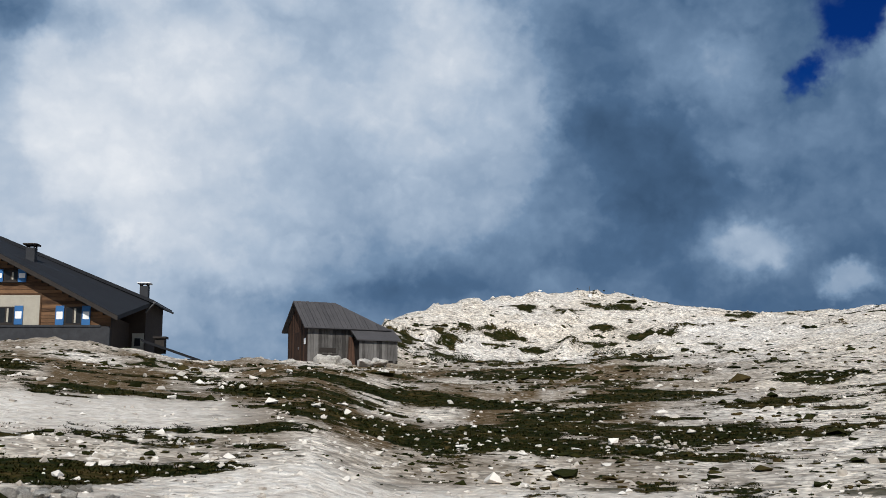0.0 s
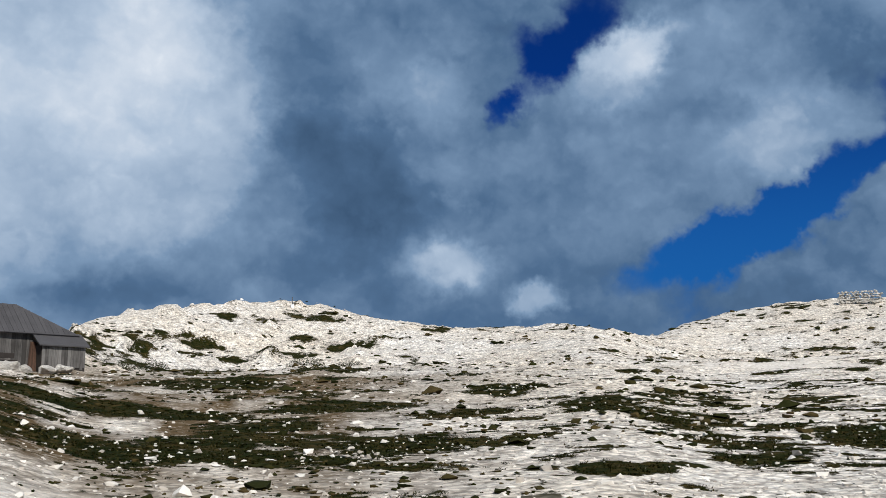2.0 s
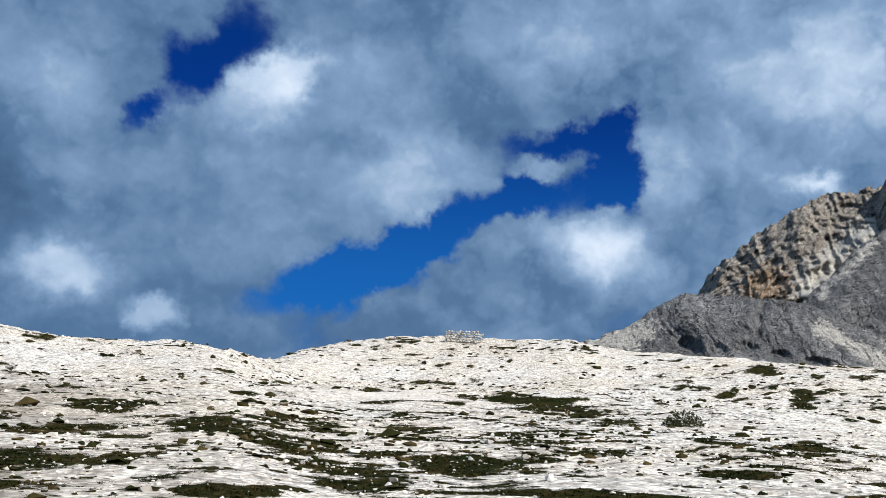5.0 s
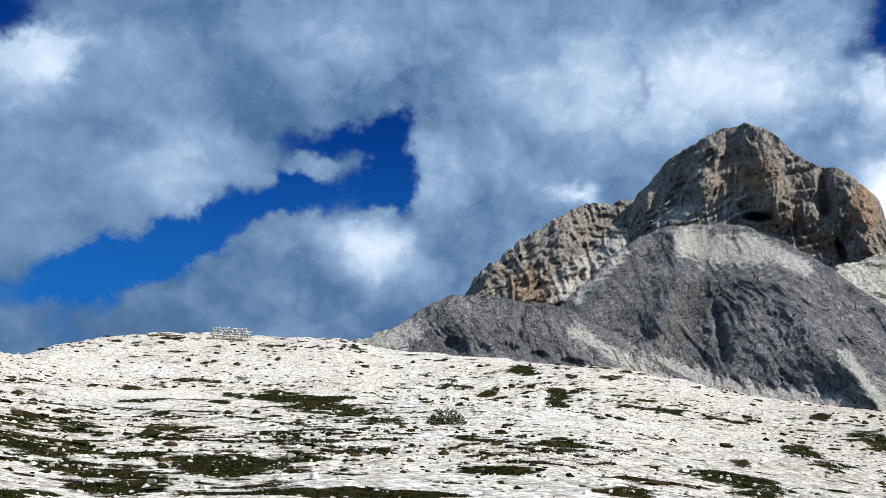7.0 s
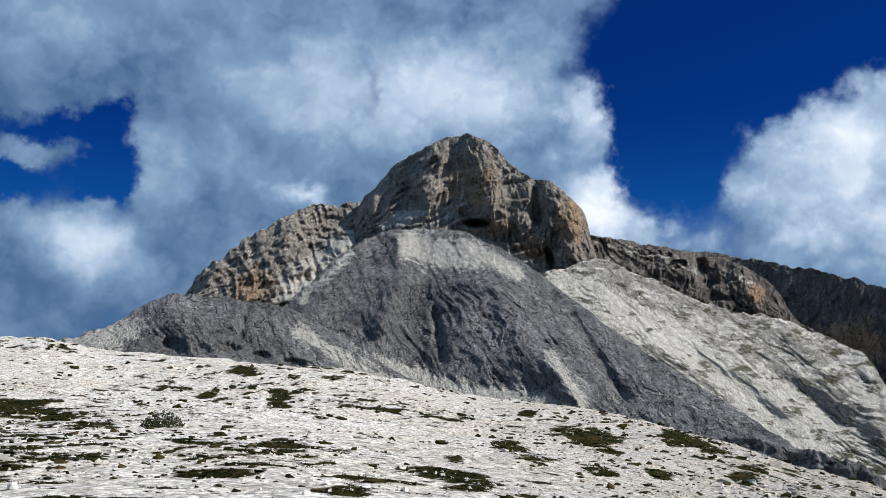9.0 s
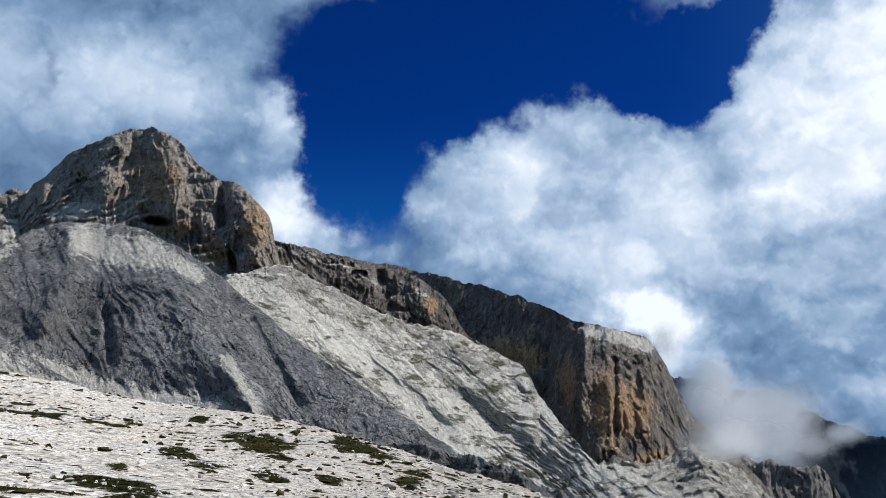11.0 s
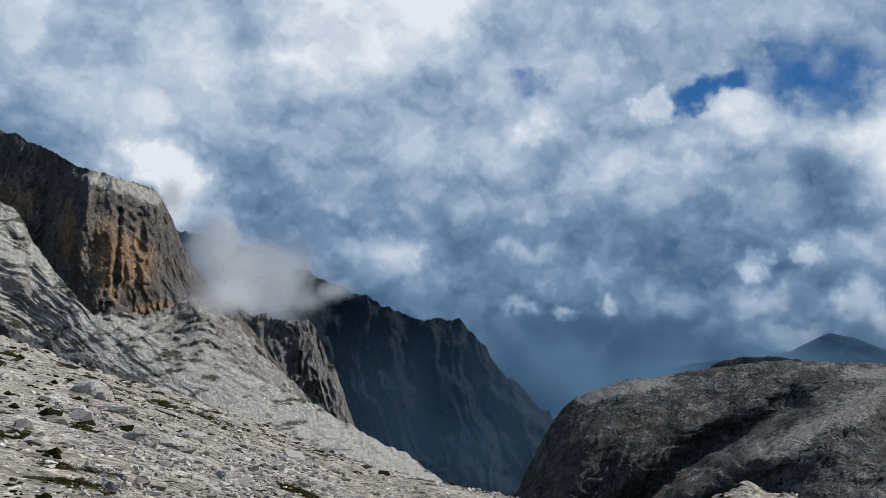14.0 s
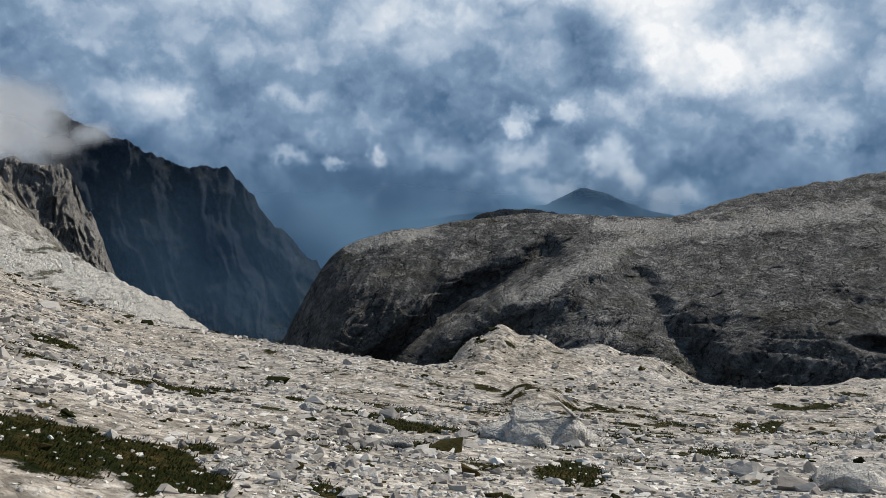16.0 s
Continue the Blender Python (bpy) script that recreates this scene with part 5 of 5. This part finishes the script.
# ---- turf ----
def grass():
    az, r = spread(170000, 6.0, 100, 0.85)
    k = turf_at(az, r)
    keep = k > gen.uniform(0.35, 0.75, len(az))
    az, r = az[keep], r[keep]
    n = len(az)
    z = ground_height(az, r)
    c = np.stack([r * np.sin(np.radians(az)), r * np.cos(np.radians(az)), z], -1)
    V = []
    for b in range(8):
        t = gen.uniform(0, 2 * np.pi, n)
        tall = gen.uniform(0.012, 0.034, n) * (1 + r / 80)
        wide = gen.uniform(0.003, 0.006, n) * (1 + r / 9)
        out = np.stack([np.cos(t), np.sin(t), 0 * t], -1)
        side = np.stack([-np.sin(t), np.cos(t), 0 * t], -1)
        foot = c + out * gen.uniform(0, 0.09, n)[:, None] - np.array([0, 0, 0.01])
        tip = foot + out * (tall * 1.2)[:, None] + np.array([0, 0, 1]) * tall[:, None]
        V.append(np.stack([foot - side * wide[:, None], foot + side * wide[:, None], tip], 1))
    V = np.stack(V, 1).reshape(-1, 3)
    F = np.arange(len(V)).reshape(-1, 3)
    me = bpy.data.meshes.new("grass")
    me.vertices.add(len(V))
    me.vertices.foreach_set("co", V.reshape(-1).astype(np.float32))
    me.loops.add(len(V))
    me.loops.foreach_set("vertex_index", F.reshape(-1).astype(np.int32))
    me.polygons.add(len(F))
    me.polygons.foreach_set("loop_start", np.arange(0, len(V), 3, dtype=np.int32))
    me.update(calc_edges=True)
    me.materials.append(TURF_BLADES)
    tagged(new("grass", me), "short dark alpine grass in ragged patches", "grass", kind="stuff")


grass()


# ---- boulders and outcrops ----
def boulder(az, r, size, tall=0.7, seed=1, label="pale weathered limestone boulder", sink=0.12):
    bm = rock_shape(seed, 3, tall)
    ob = part("boulder", bm, STONE, None, label)
    ob.matrix_world = Matrix.Translation(place(az, r, size * sink)) @ pose(0, 0, 0, 0, 0, seed * 47) @ Matrix.Diagonal((size, size * 0.85, size * 0.9, 1))
    return tagged(ob, "", "boulder", "boulders on the slope")


for k, (ba, br, bs) in enumerate([(-6.9, 49.5, 1.1), (-6.2, 49.3, 1.3), (-5.6, 49.6, 0.9), (-4.5, 50.2, 1.3), (-3.6, 50.5, 1.0), (-8.6, 50, 0.6)]):
    boulder(ba, br, bs, 0.62, 3 + k, "white limestone boulder heaped before the hut")
for k, (ba, br, bs) in enumerate([(-22.6, 9.7, 0.24), (-21.8, 9.6, 0.2), (-21.1, 9.8, 0.2), (-19.8, 9.8, 0.18), (-17.6, 9.6, 0.22), (-22.0, 10.0, 0.17), (-20.4, 10.0, 0.15), (-18.9, 10.1, 0.16), (-12.4, 9.6, 0.14)]):
    boulder(ba, br, bs, 0.65, 13 + k, "pale stone half sunk in turf")
for k, (ba, br, bs, bt) in enumerate([(133.2, 14.6, 1.5, 0.5), (131.7, 14.9, 1.4, 0.42), (134.8, 15.1, 1.2, 0.4), (132.4, 14.1, 0.7, 0.6), (130.4, 15.3, 0.9, 0.4), (149.8, 11.2, 1.0, 0.6), (151.0, 11.6, 0.9, 0.6), (114.1, 8.1, 0.26, 0.8),
                                      (124.3, 11.6, 0.45, 0.7), (94.3, 40, 1.7, 0.7), (95.2, 39, 1.0, 0.8), (96.8, 21.5, 0.8, 1.0), (97.3, 21.2, 0.6, 0.9), (92.6, 31, 1.2, 0.45), (93.6, 27, 0.9, 0.5), (98.4, 24, 1.1, 0.4), (99.6, 33, 1.3, 0.4), (95.8, 33, 1.5, 0.4), (101.5, 19, 0.6, 0.5), (119.5, 16, 0.5, 0.5), (123.4, 13.5, 0.4, 0.7), (114.8, 8.6, 0.3, 0.6), (131.0, 16.2, 0.8, 0.9), (132.0, 16.6, 1.0, 0.95), (133.4, 16.4, 0.9, 1.0), (134.4, 16.8, 0.7, 0.9), (132.8, 15.4, 0.8, 0.8), (131.4, 15.7, 0.5, 0.9), (134.0, 15.6, 0.5, 0.8)]):
    boulder(ba, br, bs, bt, 31 + k, "cracked grey limestone block on the rubble slope", 0.05)


# ---- low shrubs ----
LEAF = island_material("dwarf_pine_needles", [(0.2, (0.010, 0.016, 0.007)), (0.5, (0.022, 0.030, 0.012)), (0.8, (0.05, 0.048, 0.02))], 0.8)
TWIG = plain_material("shrub_twigs", (0.09, 0.065, 0.045), 0.9)


def shrub(az, r, wide, high, seed):
    root = new("shrub")
    root.matrix_world = Matrix.Translation(place(az, r, -0.03)) @ pose(0, 0, 0, 0, 0, -az)
    rnd = random.Random(seed)
    bm = bmesh.new()
    for k in range(7):
        t = rnd.uniform(0, 6.28)
        rod(bm, (0, 0, 0), (wide * 0.7 * math.cos(t), wide * 0.35 * math.sin(t), high * rnd.uniform(0.4, 0.8)), 0.025, 5, 0.008)
    part("stem", bm, TWIG, root)
    bm = bmesh.new()
    for k in range(900):
        t, q = rnd.uniform(0, 6.28), rnd.random() ** 0.5
        h = high * (1 - 0.8 * q * q) * rnd.uniform(0.15, 1.05)
        c = Vector((wide * q * math.cos(t), wide * 0.5 * q * math.sin(t), h))
        s = rnd.uniform(0.05, 0.11)
        d = Vector((rnd.gauss(0, 1), rnd.gauss(0, 1), rnd.gauss(0.5, 0.7))).normalized() * s
        e = d.orthogonal().normalized() * s * 0.4
        bm.faces.new([bm.verts.new(p) for p in (c - e, c + d * 0.3, c + e, c + d)])
    part("foliage", bm, LEAF, root)
    return tagged(root, "dark creeping dwarf pine on pale rubble", "shrub", "low shrubs on the slope")


shrub(52.2, 35.6, 0.72, 0.58, 1)
shrub(9.3, 64.5, 1.3, 0.75, 2)
shrub(11.8, 66.0, 1.2, 0.55, 3)
shrub(0.9, 66.0, 1.1, 0.6, 4)
shrub(-0.6, 62.5, 1.4, 0.5, 5)

# ---- dry stone wall on the knoll and the marker pole ----
cairn = new("stone_enclosure")
cairn.matrix_world = Matrix.Translation(place(39.9, 119.5, 0.12)) @ pose(0, 0, 0, 0, 0, -39.9)
cairn_shapes = [bpy.data.meshes.new("stone") for _ in range(5)]
for k, me in enumerate(cairn_shapes):
    bm = rock_shape(70 + k, 1, 0.8)
    bm.to_mesh(me)
    bm.free()
    me.materials.append(STONE)
rnd = random.Random(8)
for layer in range(5):
    for col in range(13):
        for row in range(2):
            if layer == 4 and rnd.random() < 0.35:
                continue
            st = new("stone", cairn_shapes[rnd.randrange(5)])
            st.parent = cairn
            s = rnd.uniform(0.34, 0.5)
            st.matrix_basis = pose(-2.1 + col * 0.345 + rnd.uniform(-0.06, 0.06) + 0.15 * (layer % 2), row * 0.4, 0.12 + layer * 0.29, rnd.uniform(-20, 20), rnd.uniform(-20, 20), rnd.uniform(0, 360)) @ Matrix.Diagonal((s * 1.15, s, s, 1))
tagged(cairn, "square dry-stone wall of pale rocks on the knoll", "stone wall")

IRON = plain_material("weathered_iron", (0.12, 0.12, 0.125), 0.6, metal=0.6)
WHITE_PAINT = plain_material("white_paint", (0.78, 0.79, 0.80), 0.5, 0.08)
pole = new("marker_pole")
pole.matrix_world = Matrix.Translation(place(8.45, 96.0, -0.1))
part("pole", rod(bmesh.new(), (0, 0, 0), (0, 0, 1.15), 0.035), IRON, pole)
part("base", bevelled(boxes(((-0.14, -0.14, 0), (0.14, 0.14, 0.42))), 0.02), WHITE_PAINT, pole, "white painted base")
tagged(pole, "thin iron marker pole with a white base", "pole")

# ---- weathered hut ----
GREY_WOOD = plank_material("silvered_planks", (0.18, 0.172, 0.165), (0.045, 0.042, 0.04))
BROWN_WOOD = plank_material("brown_planks", (0.085, 0.046, 0.03), (0.022, 0.014, 0.011))
SHINGLE = plank_material("grey_roof_boards", (0.085, 0.082, 0.086), (0.045, 0.043, 0.046), along=1, vary=0.1)
DARK = plain_material("dark_timber", (0.035, 0.03, 0.027), 0.9)
HUT_L, HUT_W, HUT_E, HUT_R, HIP = 4.45, 2.8, 1.95, 3.2, 2.15
hut = new("wooden_hut")
hut.matrix_world = Matrix.Translation(Vector((51.5 * math.sin(radians(-7.7)), 51.5 * math.cos(radians(-7.7)), EYE + 51.5 * math.tan(radians(3.25))))) @ pose(0, 0, 0, 0, 0, 29.3)
part("frame", boxes(((0.02, 0.02, -0.6), (HUT_L - 0.02, 0.12, HUT_E)), ((0.02, HUT_W - 0.12, -0.6), (HUT_L - 0.02, HUT_W - 0.02, HUT_E)),
                    ((HUT_L - 0.12, 0.12, -0.6), (HUT_L - 0.02, HUT_W - 0.12, HUT_E)), ((0.02, 0.12, -0.6), (0.1, HUT_W - 0.12, HUT_E))), DARK, hut)
part("gable", prism([(0.03, 0, HUT_E), (0.03, HUT_W, HUT_E), (0.03, HUT_W / 2, HUT_R - 0.08)], 0.08, (1, 0, 0)), DARK, hut)
rnd = random.Random(3)
x = 0.0
while x < HUT_L - 0.05:
    wd = rnd.uniform(0.13, 0.2)
    part("plank", boxes(((x, -0.025 - rnd.uniform(0, 0.012), -0.35), (min(x + wd, HUT_L) - 0.012, 0.02, HUT_E - rnd.uniform(0.0, 0.05)))), GREY_WOOD, hut)
    x += wd
y = 0.0
while y < HUT_W - 0.05:
    wd = rnd.uniform(0.14, 0.2)
    mid = min(y + wd / 2, HUT_W)
    top = HUT_E + (HUT_R - 0.12 - HUT_E) * (1 - abs(mid - HUT_W / 2) / (HUT_W / 2))
    part("plank", boxes(((-0.025 - rnd.uniform(0, 0.012), y, -0.4), (0.02, min(y + wd, HUT_W) - 0.012, top))), BROWN_WOOD, hut)
    y += wd
door = part("door", bevelled(boxes(((-0.075, 0.9, -0.3), (-0.037, 1.75, 1.62))), 0.008), BROWN_WOOD, hut, "dark brown plank door")
part("handle", boxes(((-0.12, 1.0, 0.7), (-0.075, 1.05, 0.84))), IRON, door)
part("notice", boxes(((-0.05, 0.18, 0.95), (-0.038, 0.4, 1.25))), WHITE_PAINT, hut, "small white notice")
hx, ov = HIP, 0.28
roof_in = Vector((0, HUT_W / 2, HUT_R))
slope = (HUT_R - HUT_E) / (HUT_W / 2)
for name, pts in (("roof", [(-ov, -ov, HUT_E - ov * slope), (HUT_L + 0.2, -ov, HUT_E - ov * slope), (hx, HUT_W / 2, HUT_R), (-ov, HUT_W / 2, HUT_R)]),
                  ("roof", [(-ov, HUT_W + ov, HUT_E - ov * slope), (HUT_L + 0.2, HUT_W + ov, HUT_E - ov * slope), (hx, HUT_W / 2, HUT_R), (-ov, HUT_W / 2, HUT_R)]),
                  ("roof", [(HUT_L + 0.2, -ov, HUT_E - ov * slope), (HUT_L + 0.2, HUT_W + ov, HUT_E - ov * slope), (hx, HUT_W / 2, HUT_R)])):
    part(name, prism(pts, 0.07, (0, 0, 1)), SHINGLE, hut, "weathered grey board roof")
# boards laid up the front slope
k = 0
x = -ov
while x < HUT_L:
    wd = rnd.uniform(0.2, 0.3)
    reach_up = 1.0 if x + wd < hx else max(0.05, (HUT_L + 0.2 - x - wd) / (HUT_L + 0.2 - hx))
    foot_y, foot_z = -ov - 0.04, HUT_E - (ov + 0.04) * slope + 0.075
    top_y = foot_y + (HUT_W / 2 - foot_y) * reach_up
    top_z = foot_z + (top_y - foot_y) * slope
    part("roof_board", prism([(x, foot_y, foot_z), (x + wd - 0.015, foot_y, foot_z), (x + wd - 0.015, top_y, top_z), (x, top_y, top_z)], 0.018 + 0.01 * (k % 2), (0, 0, 1)), SHINGLE, hut)
    x, k = x + wd, k + 1
lean = [(2.3, -1.05, 1.12), (4.85, -1.05, 1.12), (4.85, 0.0, 1.8), (2.3, 0.0, 1.8)]
part("lean_to_roof", prism(lean, 0.06, (0, 0, 1)), SHINGLE, hut, "lower grey lean-to roof")
part("lean_to_wall", boxes(((2.5, -0.86, -0.6), (4.7, -0.80, 0.46)), ((4.64, -0.80, -0.6), (4.7, 0.0, 1.2)), ((2.5, -0.80, -0.6), (2.56, 0.0, 1.2))), DARK, hut)
x = 2.5
while x < 4.68:
    wd = rnd.uniform(0.14, 0.2)
    part("plank", boxes(((x, -0.90, 0.05 + rnd.uniform(-0.1, 0.1)), (min(x + wd, 4.7) - 0.012, -0.862, 1.12))), GREY_WOOD, hut)
    x += wd
for k in range(5):
    part("leaning_board", prism([(1.95 + 0.09 * k, -0.55, -0.1), (2.03 + 0.09 * k, -0.55, -0.1), (2.33 + 0.05 * k, -0.08, 1.35), (2.25 + 0.05 * k, -0.08, 1.35)], 0.03, (0, -1, 0.2)), BROWN_WOOD, hut)
tagged(hut, "weathered grey plank hut with hipped board roof", "hut")
bench = new("bench")
bench.matrix_world = hut.matrix_world @ pose(0.95, -0.55, -0.05)
part("seat", bevelled(boxes(((-0.45, -0.16, 0.40), (0.45, 0.16, 0.45)))), DARK, bench)
part("backrest", bevelled(boxes(((-0.45, 0.15, 0.55), (0.45, 0.19, 0.8)))), DARK, bench)
for sx in (-0.38, 0.38):
    part("leg", boxes(((sx - 0.03, -0.14, -0.2), (sx + 0.03, 0.19, 0.40))), DARK, bench)
tagged(bench, "dark wooden bench against the plank hut", "bench")

# ---- mountain refuge ----
LOG = plank_material("honey_brown_boards", (0.20, 0.112, 0.06), (0.04, 0.022, 0.013), along=0)
SLATE = plank_material("dark_roofing", (0.020, 0.022, 0.027), (0.011, 0.012, 0.015), along=1)
PLASTER = plain_material("cream_plaster", (0.38, 0.355, 0.30), 0.9, 0.12)
PLINTH = plain_material("grey_plinth_stone", (0.04, 0.042, 0.047), 0.9, 0.3)
BLUE = plain_material("blue_shutter_paint", (0.035, 0.13, 0.32), 0.55, 0.15)
PANE = plain_material("dark_window_glass", (0.02, 0.022, 0.025), 0.08, 0.2)
UMBER = plain_material("umber_render", (0.05, 0.036, 0.028), 0.9, 0.2)
refuge = new("mountain_refuge")
refuge.matrix_world = Matrix.Translation(Vector((58 * math.sin(radians(-18.45)), 58 * math.cos(radians(-18.45)), EYE + 58 * math.tan(radians(4.25))))) @ pose(0, 0, 0, 0, 0, 4.5)
HALF, PITCH = 8.2, 0.53
EAVE = 1.5
part("gable_wall", prism([(0, 0.12, -2.5), (0, 0.12, EAVE), (-HALF, 0.12, EAVE + HALF * PITCH), (-2 * HALF, 0.12, EAVE), (-2 * HALF, 0.12, -2.5)], 0.3, (0, 1, 0)), DARK, refuge)
for left in (-0.3, -2 * HALF):
    part("side_wall", boxes(((left, 0.42, -2.5), (left + 0.3, 4.4, EAVE))), UMBER, refuge)
z = 0.75
row = 0
while z < EAVE + HALF * PITCH - 0.3:
    run = 0 if z < EAVE else (z + 0.2 - EAVE) / PITCH
    part("board", boxes(((-2 * HALF + run, 0.06 - 0.02 * (row % 2), z), (-run, 0.12, z + 0.185))), LOG, refuge)
    z, row = z + 0.2, row + 1
part("plaster_panel", bevelled(boxes(((-7.6, -0.01, 0.98), (-3.85, 0.05, 2.65)))), PLASTER, refuge, "cream plastered panel")
part("panel_trim", boxes(((-7.7, -0.02, 2.65), (-3.78, 0.05, 2.75)), ((-3.85, -0.02, 0.95), (-3.77, 0.05, 2.65))), LOG, refuge)
part("plinth", boxes(((-2 * HALF, -0.10, -2.5), (0.0, 0.10, 0.9)), ((-2 * HALF, -0.16, 0.88), (-0.5, 0.10, 0.97))), PLINTH, refuge, "grey stone plinth")


def refuge_window(x, z, wide, high, shutter):
    win = part("window", boxes(((x - wide / 2, -0.03, z), (x - wide / 2 + 0.07, 0.05, z + high)), ((x + wide / 2 - 0.07, -0.03, z), (x + wide / 2, 0.05, z + high)),
                               ((x - wide / 2, -0.03, z + high - 0.07), (x + wide / 2, 0.05, z + high)), ((x - wide / 2, -0.03, z), (x + wide / 2, 0.05, z + 0.07)),
                               ((x - 0.03, -0.03, z), (x + 0.03, 0.05, z + high))), DARK, refuge)
    part("pane", boxes(((x - wide / 2 + 0.06, -0.024, z + 0.06), (x + wide / 2 - 0.06, -0.014, z + high - 0.06))), PANE, win)
    part("curtain", boxes(((x + 0.05, -0.029, z + 0.1), (x + 0.15, -0.0245, z + high - 0.1))), PLASTER, win)
    part("sill", bevelled(boxes(((x - wide / 2 - 0.05, -0.14, z - 0.07), (x + wide / 2 + 0.05, 0.05, z)))), DARK, win)
    for side in (-1, 1):
        c = x + side * (wide / 2 + shutter / 2 + 0.02)
        sh = part("shutter", bevelled(boxes(((c - shutter / 2, -0.10, z - 0.05), (c + shutter / 2, -0.05, z + high + 0.05)))), BLUE, refuge, "blue shutter with a white panel")
        part("panel", boxes(((c - shutter / 2 + 0.06, -0.112, z + high * 0.3), (c + shutter / 2 - 0.06, -0.101, z + high * 0.72))), WHITE_PAINT, sh)


refuge_window(-2.03, 1.0, 0.92, 1.0, 0.46)
refuge_window(-5.65, 1.05, 0.92, 0.95, 0.46)
refuge_window(-5.5, 3.4, 0.75, 0.62, 0.46)
refuge_window(-10.5, 1.05, 0.92, 0.95, 0.46)
O, D1 = 0.55, 4.6
WE, WX, WY = 2.85, 0.95, 4.4
for side in (0, 1):
    pts = [(O, -0.7, EAVE - O * PITCH), (WX + 0.4, D1, WE - 0.25), (-HALF, D1, EAVE + HALF * PITCH + 0.85), (-HALF, -0.7, EAVE + HALF * PITCH)]
    if side:
        pts = [(-2 * HALF - p[0], p[1], p[2]) for p in pts]
    part("roof", prism(pts, 0.24, (0, 0, 1)), SLATE, refuge, "dark sheet roof with deep eaves")
part("barge_board", prism([(O, -0.72, EAVE - O * PITCH - 0.05), (O, -0.72, EAVE - O * PITCH + 0.2), (-HALF, -0.72, EAVE + HALF * PITCH + 0.2), (-HALF, -0.72, EAVE + HALF * PITCH - 0.05)], 0.05, (0, -1, 0)), DARK, refuge)
# wing behind, reaching farther out
part("wing_wall", prism([(WX, WY, -3), (WX, WY, WE), (WX - 9.5, WY, WE + 9.5 * 0.42), (WX - 18, WY, WE), (WX - 18, WY, -3)], 5.0, (0, 1, 0)), UMBER, refuge, "dark umber rendered wing")
part("wing_roof", prism([(WX + 0.5, WY - 0.5, WE - 0.2), (WX + 0.5, WY + 5.4, WE - 0.2), (WX - 9.5, WY + 5.4, WE + 9.5 * 0.42 + 0.02), (WX - 9.5, WY - 0.5, WE + 9.5 * 0.42 + 0.02)], 0.2, (0, 0, 1)), SLATE, refuge)
part("wing_panel", boxes(((WX - 0.75, WY - 0.03, -0.6), (WX - 0.05, WY - 0.004, 0.9))), PLASTER, refuge, "pale wall panel with a small window")
part("wing_window", boxes(((WX - 0.6, WY - 0.06, 0.15), (WX - 0.25, WY - 0.032, 0.6))), PANE, refuge)
part("gutter", rod(rod(bmesh.new(), (WX + 0.55, WY - 0.5, WE - 0.16), (WX + 0.55, WY + 5.4, WE - 0.16), 0.07), (WX + 0.55, WY - 0.4, WE - 0.2), (WX + 0.05, WY - 0.4, WE - 0.75), 0.045), IRON, refuge)
part("skylight", prism([(-1.15, 1.2, 2.55), (-0.75, 1.2, 2.36), (-0.75, 1.9, 2.45), (-1.15, 1.9, 2.64)], 0.05, (0.4, 0, 1)), WHITE_PAINT, refuge)


def chimney(x, y, z, wide, high, cap):
    ch = part("chimney", bevelled(boxes(((x - wide / 2, y - wide / 2, z), (x + wide / 2, y + wide / 2, z + high))), 0.02), PLINTH, refuge, "grey masonry chimney")
    bm = boxes(*[((x + sx * wide * 0.4 - 0.04, y + sy * wide * 0.4 - 0.04, z + high), (x + sx * wide * 0.4 + 0.04, y + sy * wide * 0.4 + 0.04, z + high + 0.14)) for sx in (-1, 1) for sy in (-1, 1)])
    part("cap_post", bm, DARK, ch)
    part("cap", bevelled(boxes(((x - wide * 0.8, y - wide * 0.8, z + high + 0.14), (x + wide * 0.8, y + wide * 0.8, z + high + 0.23))), 0.02), cap, ch)


chimney(-5.0, 1.6, 3.4, 0.5, 2.15, DARK)
chimney(WX - 0.35, WY + 1.0, 2.4, 0.5, 1.45, WHITE_PAINT)
# low cellar roof and flue below the wing
part("cellar_roof", prism([(1.2, 2.2, 0.25), (4.9, 1.6, -1.05), (4.9, 4.8, -1.05), (1.2, 4.8, 0.25)], 0.15, (0, 0, 1)), SLATE, refuge)
part("cellar_wall", boxes(((1.4, 2.6, -3.0), (4.3, 4.6, -0.75))), UMBER, refuge)
part("flue", boxes(((1.9, 2.6, -0.4), (2.45, 3.2, 0.45)), ((1.8, 2.5, 0.45), (2.55, 3.3, 0.56))), DARK, refuge, "dark metal flue box")
tagged(refuge, "timber-clad mountain refuge with blue shutters", "house")
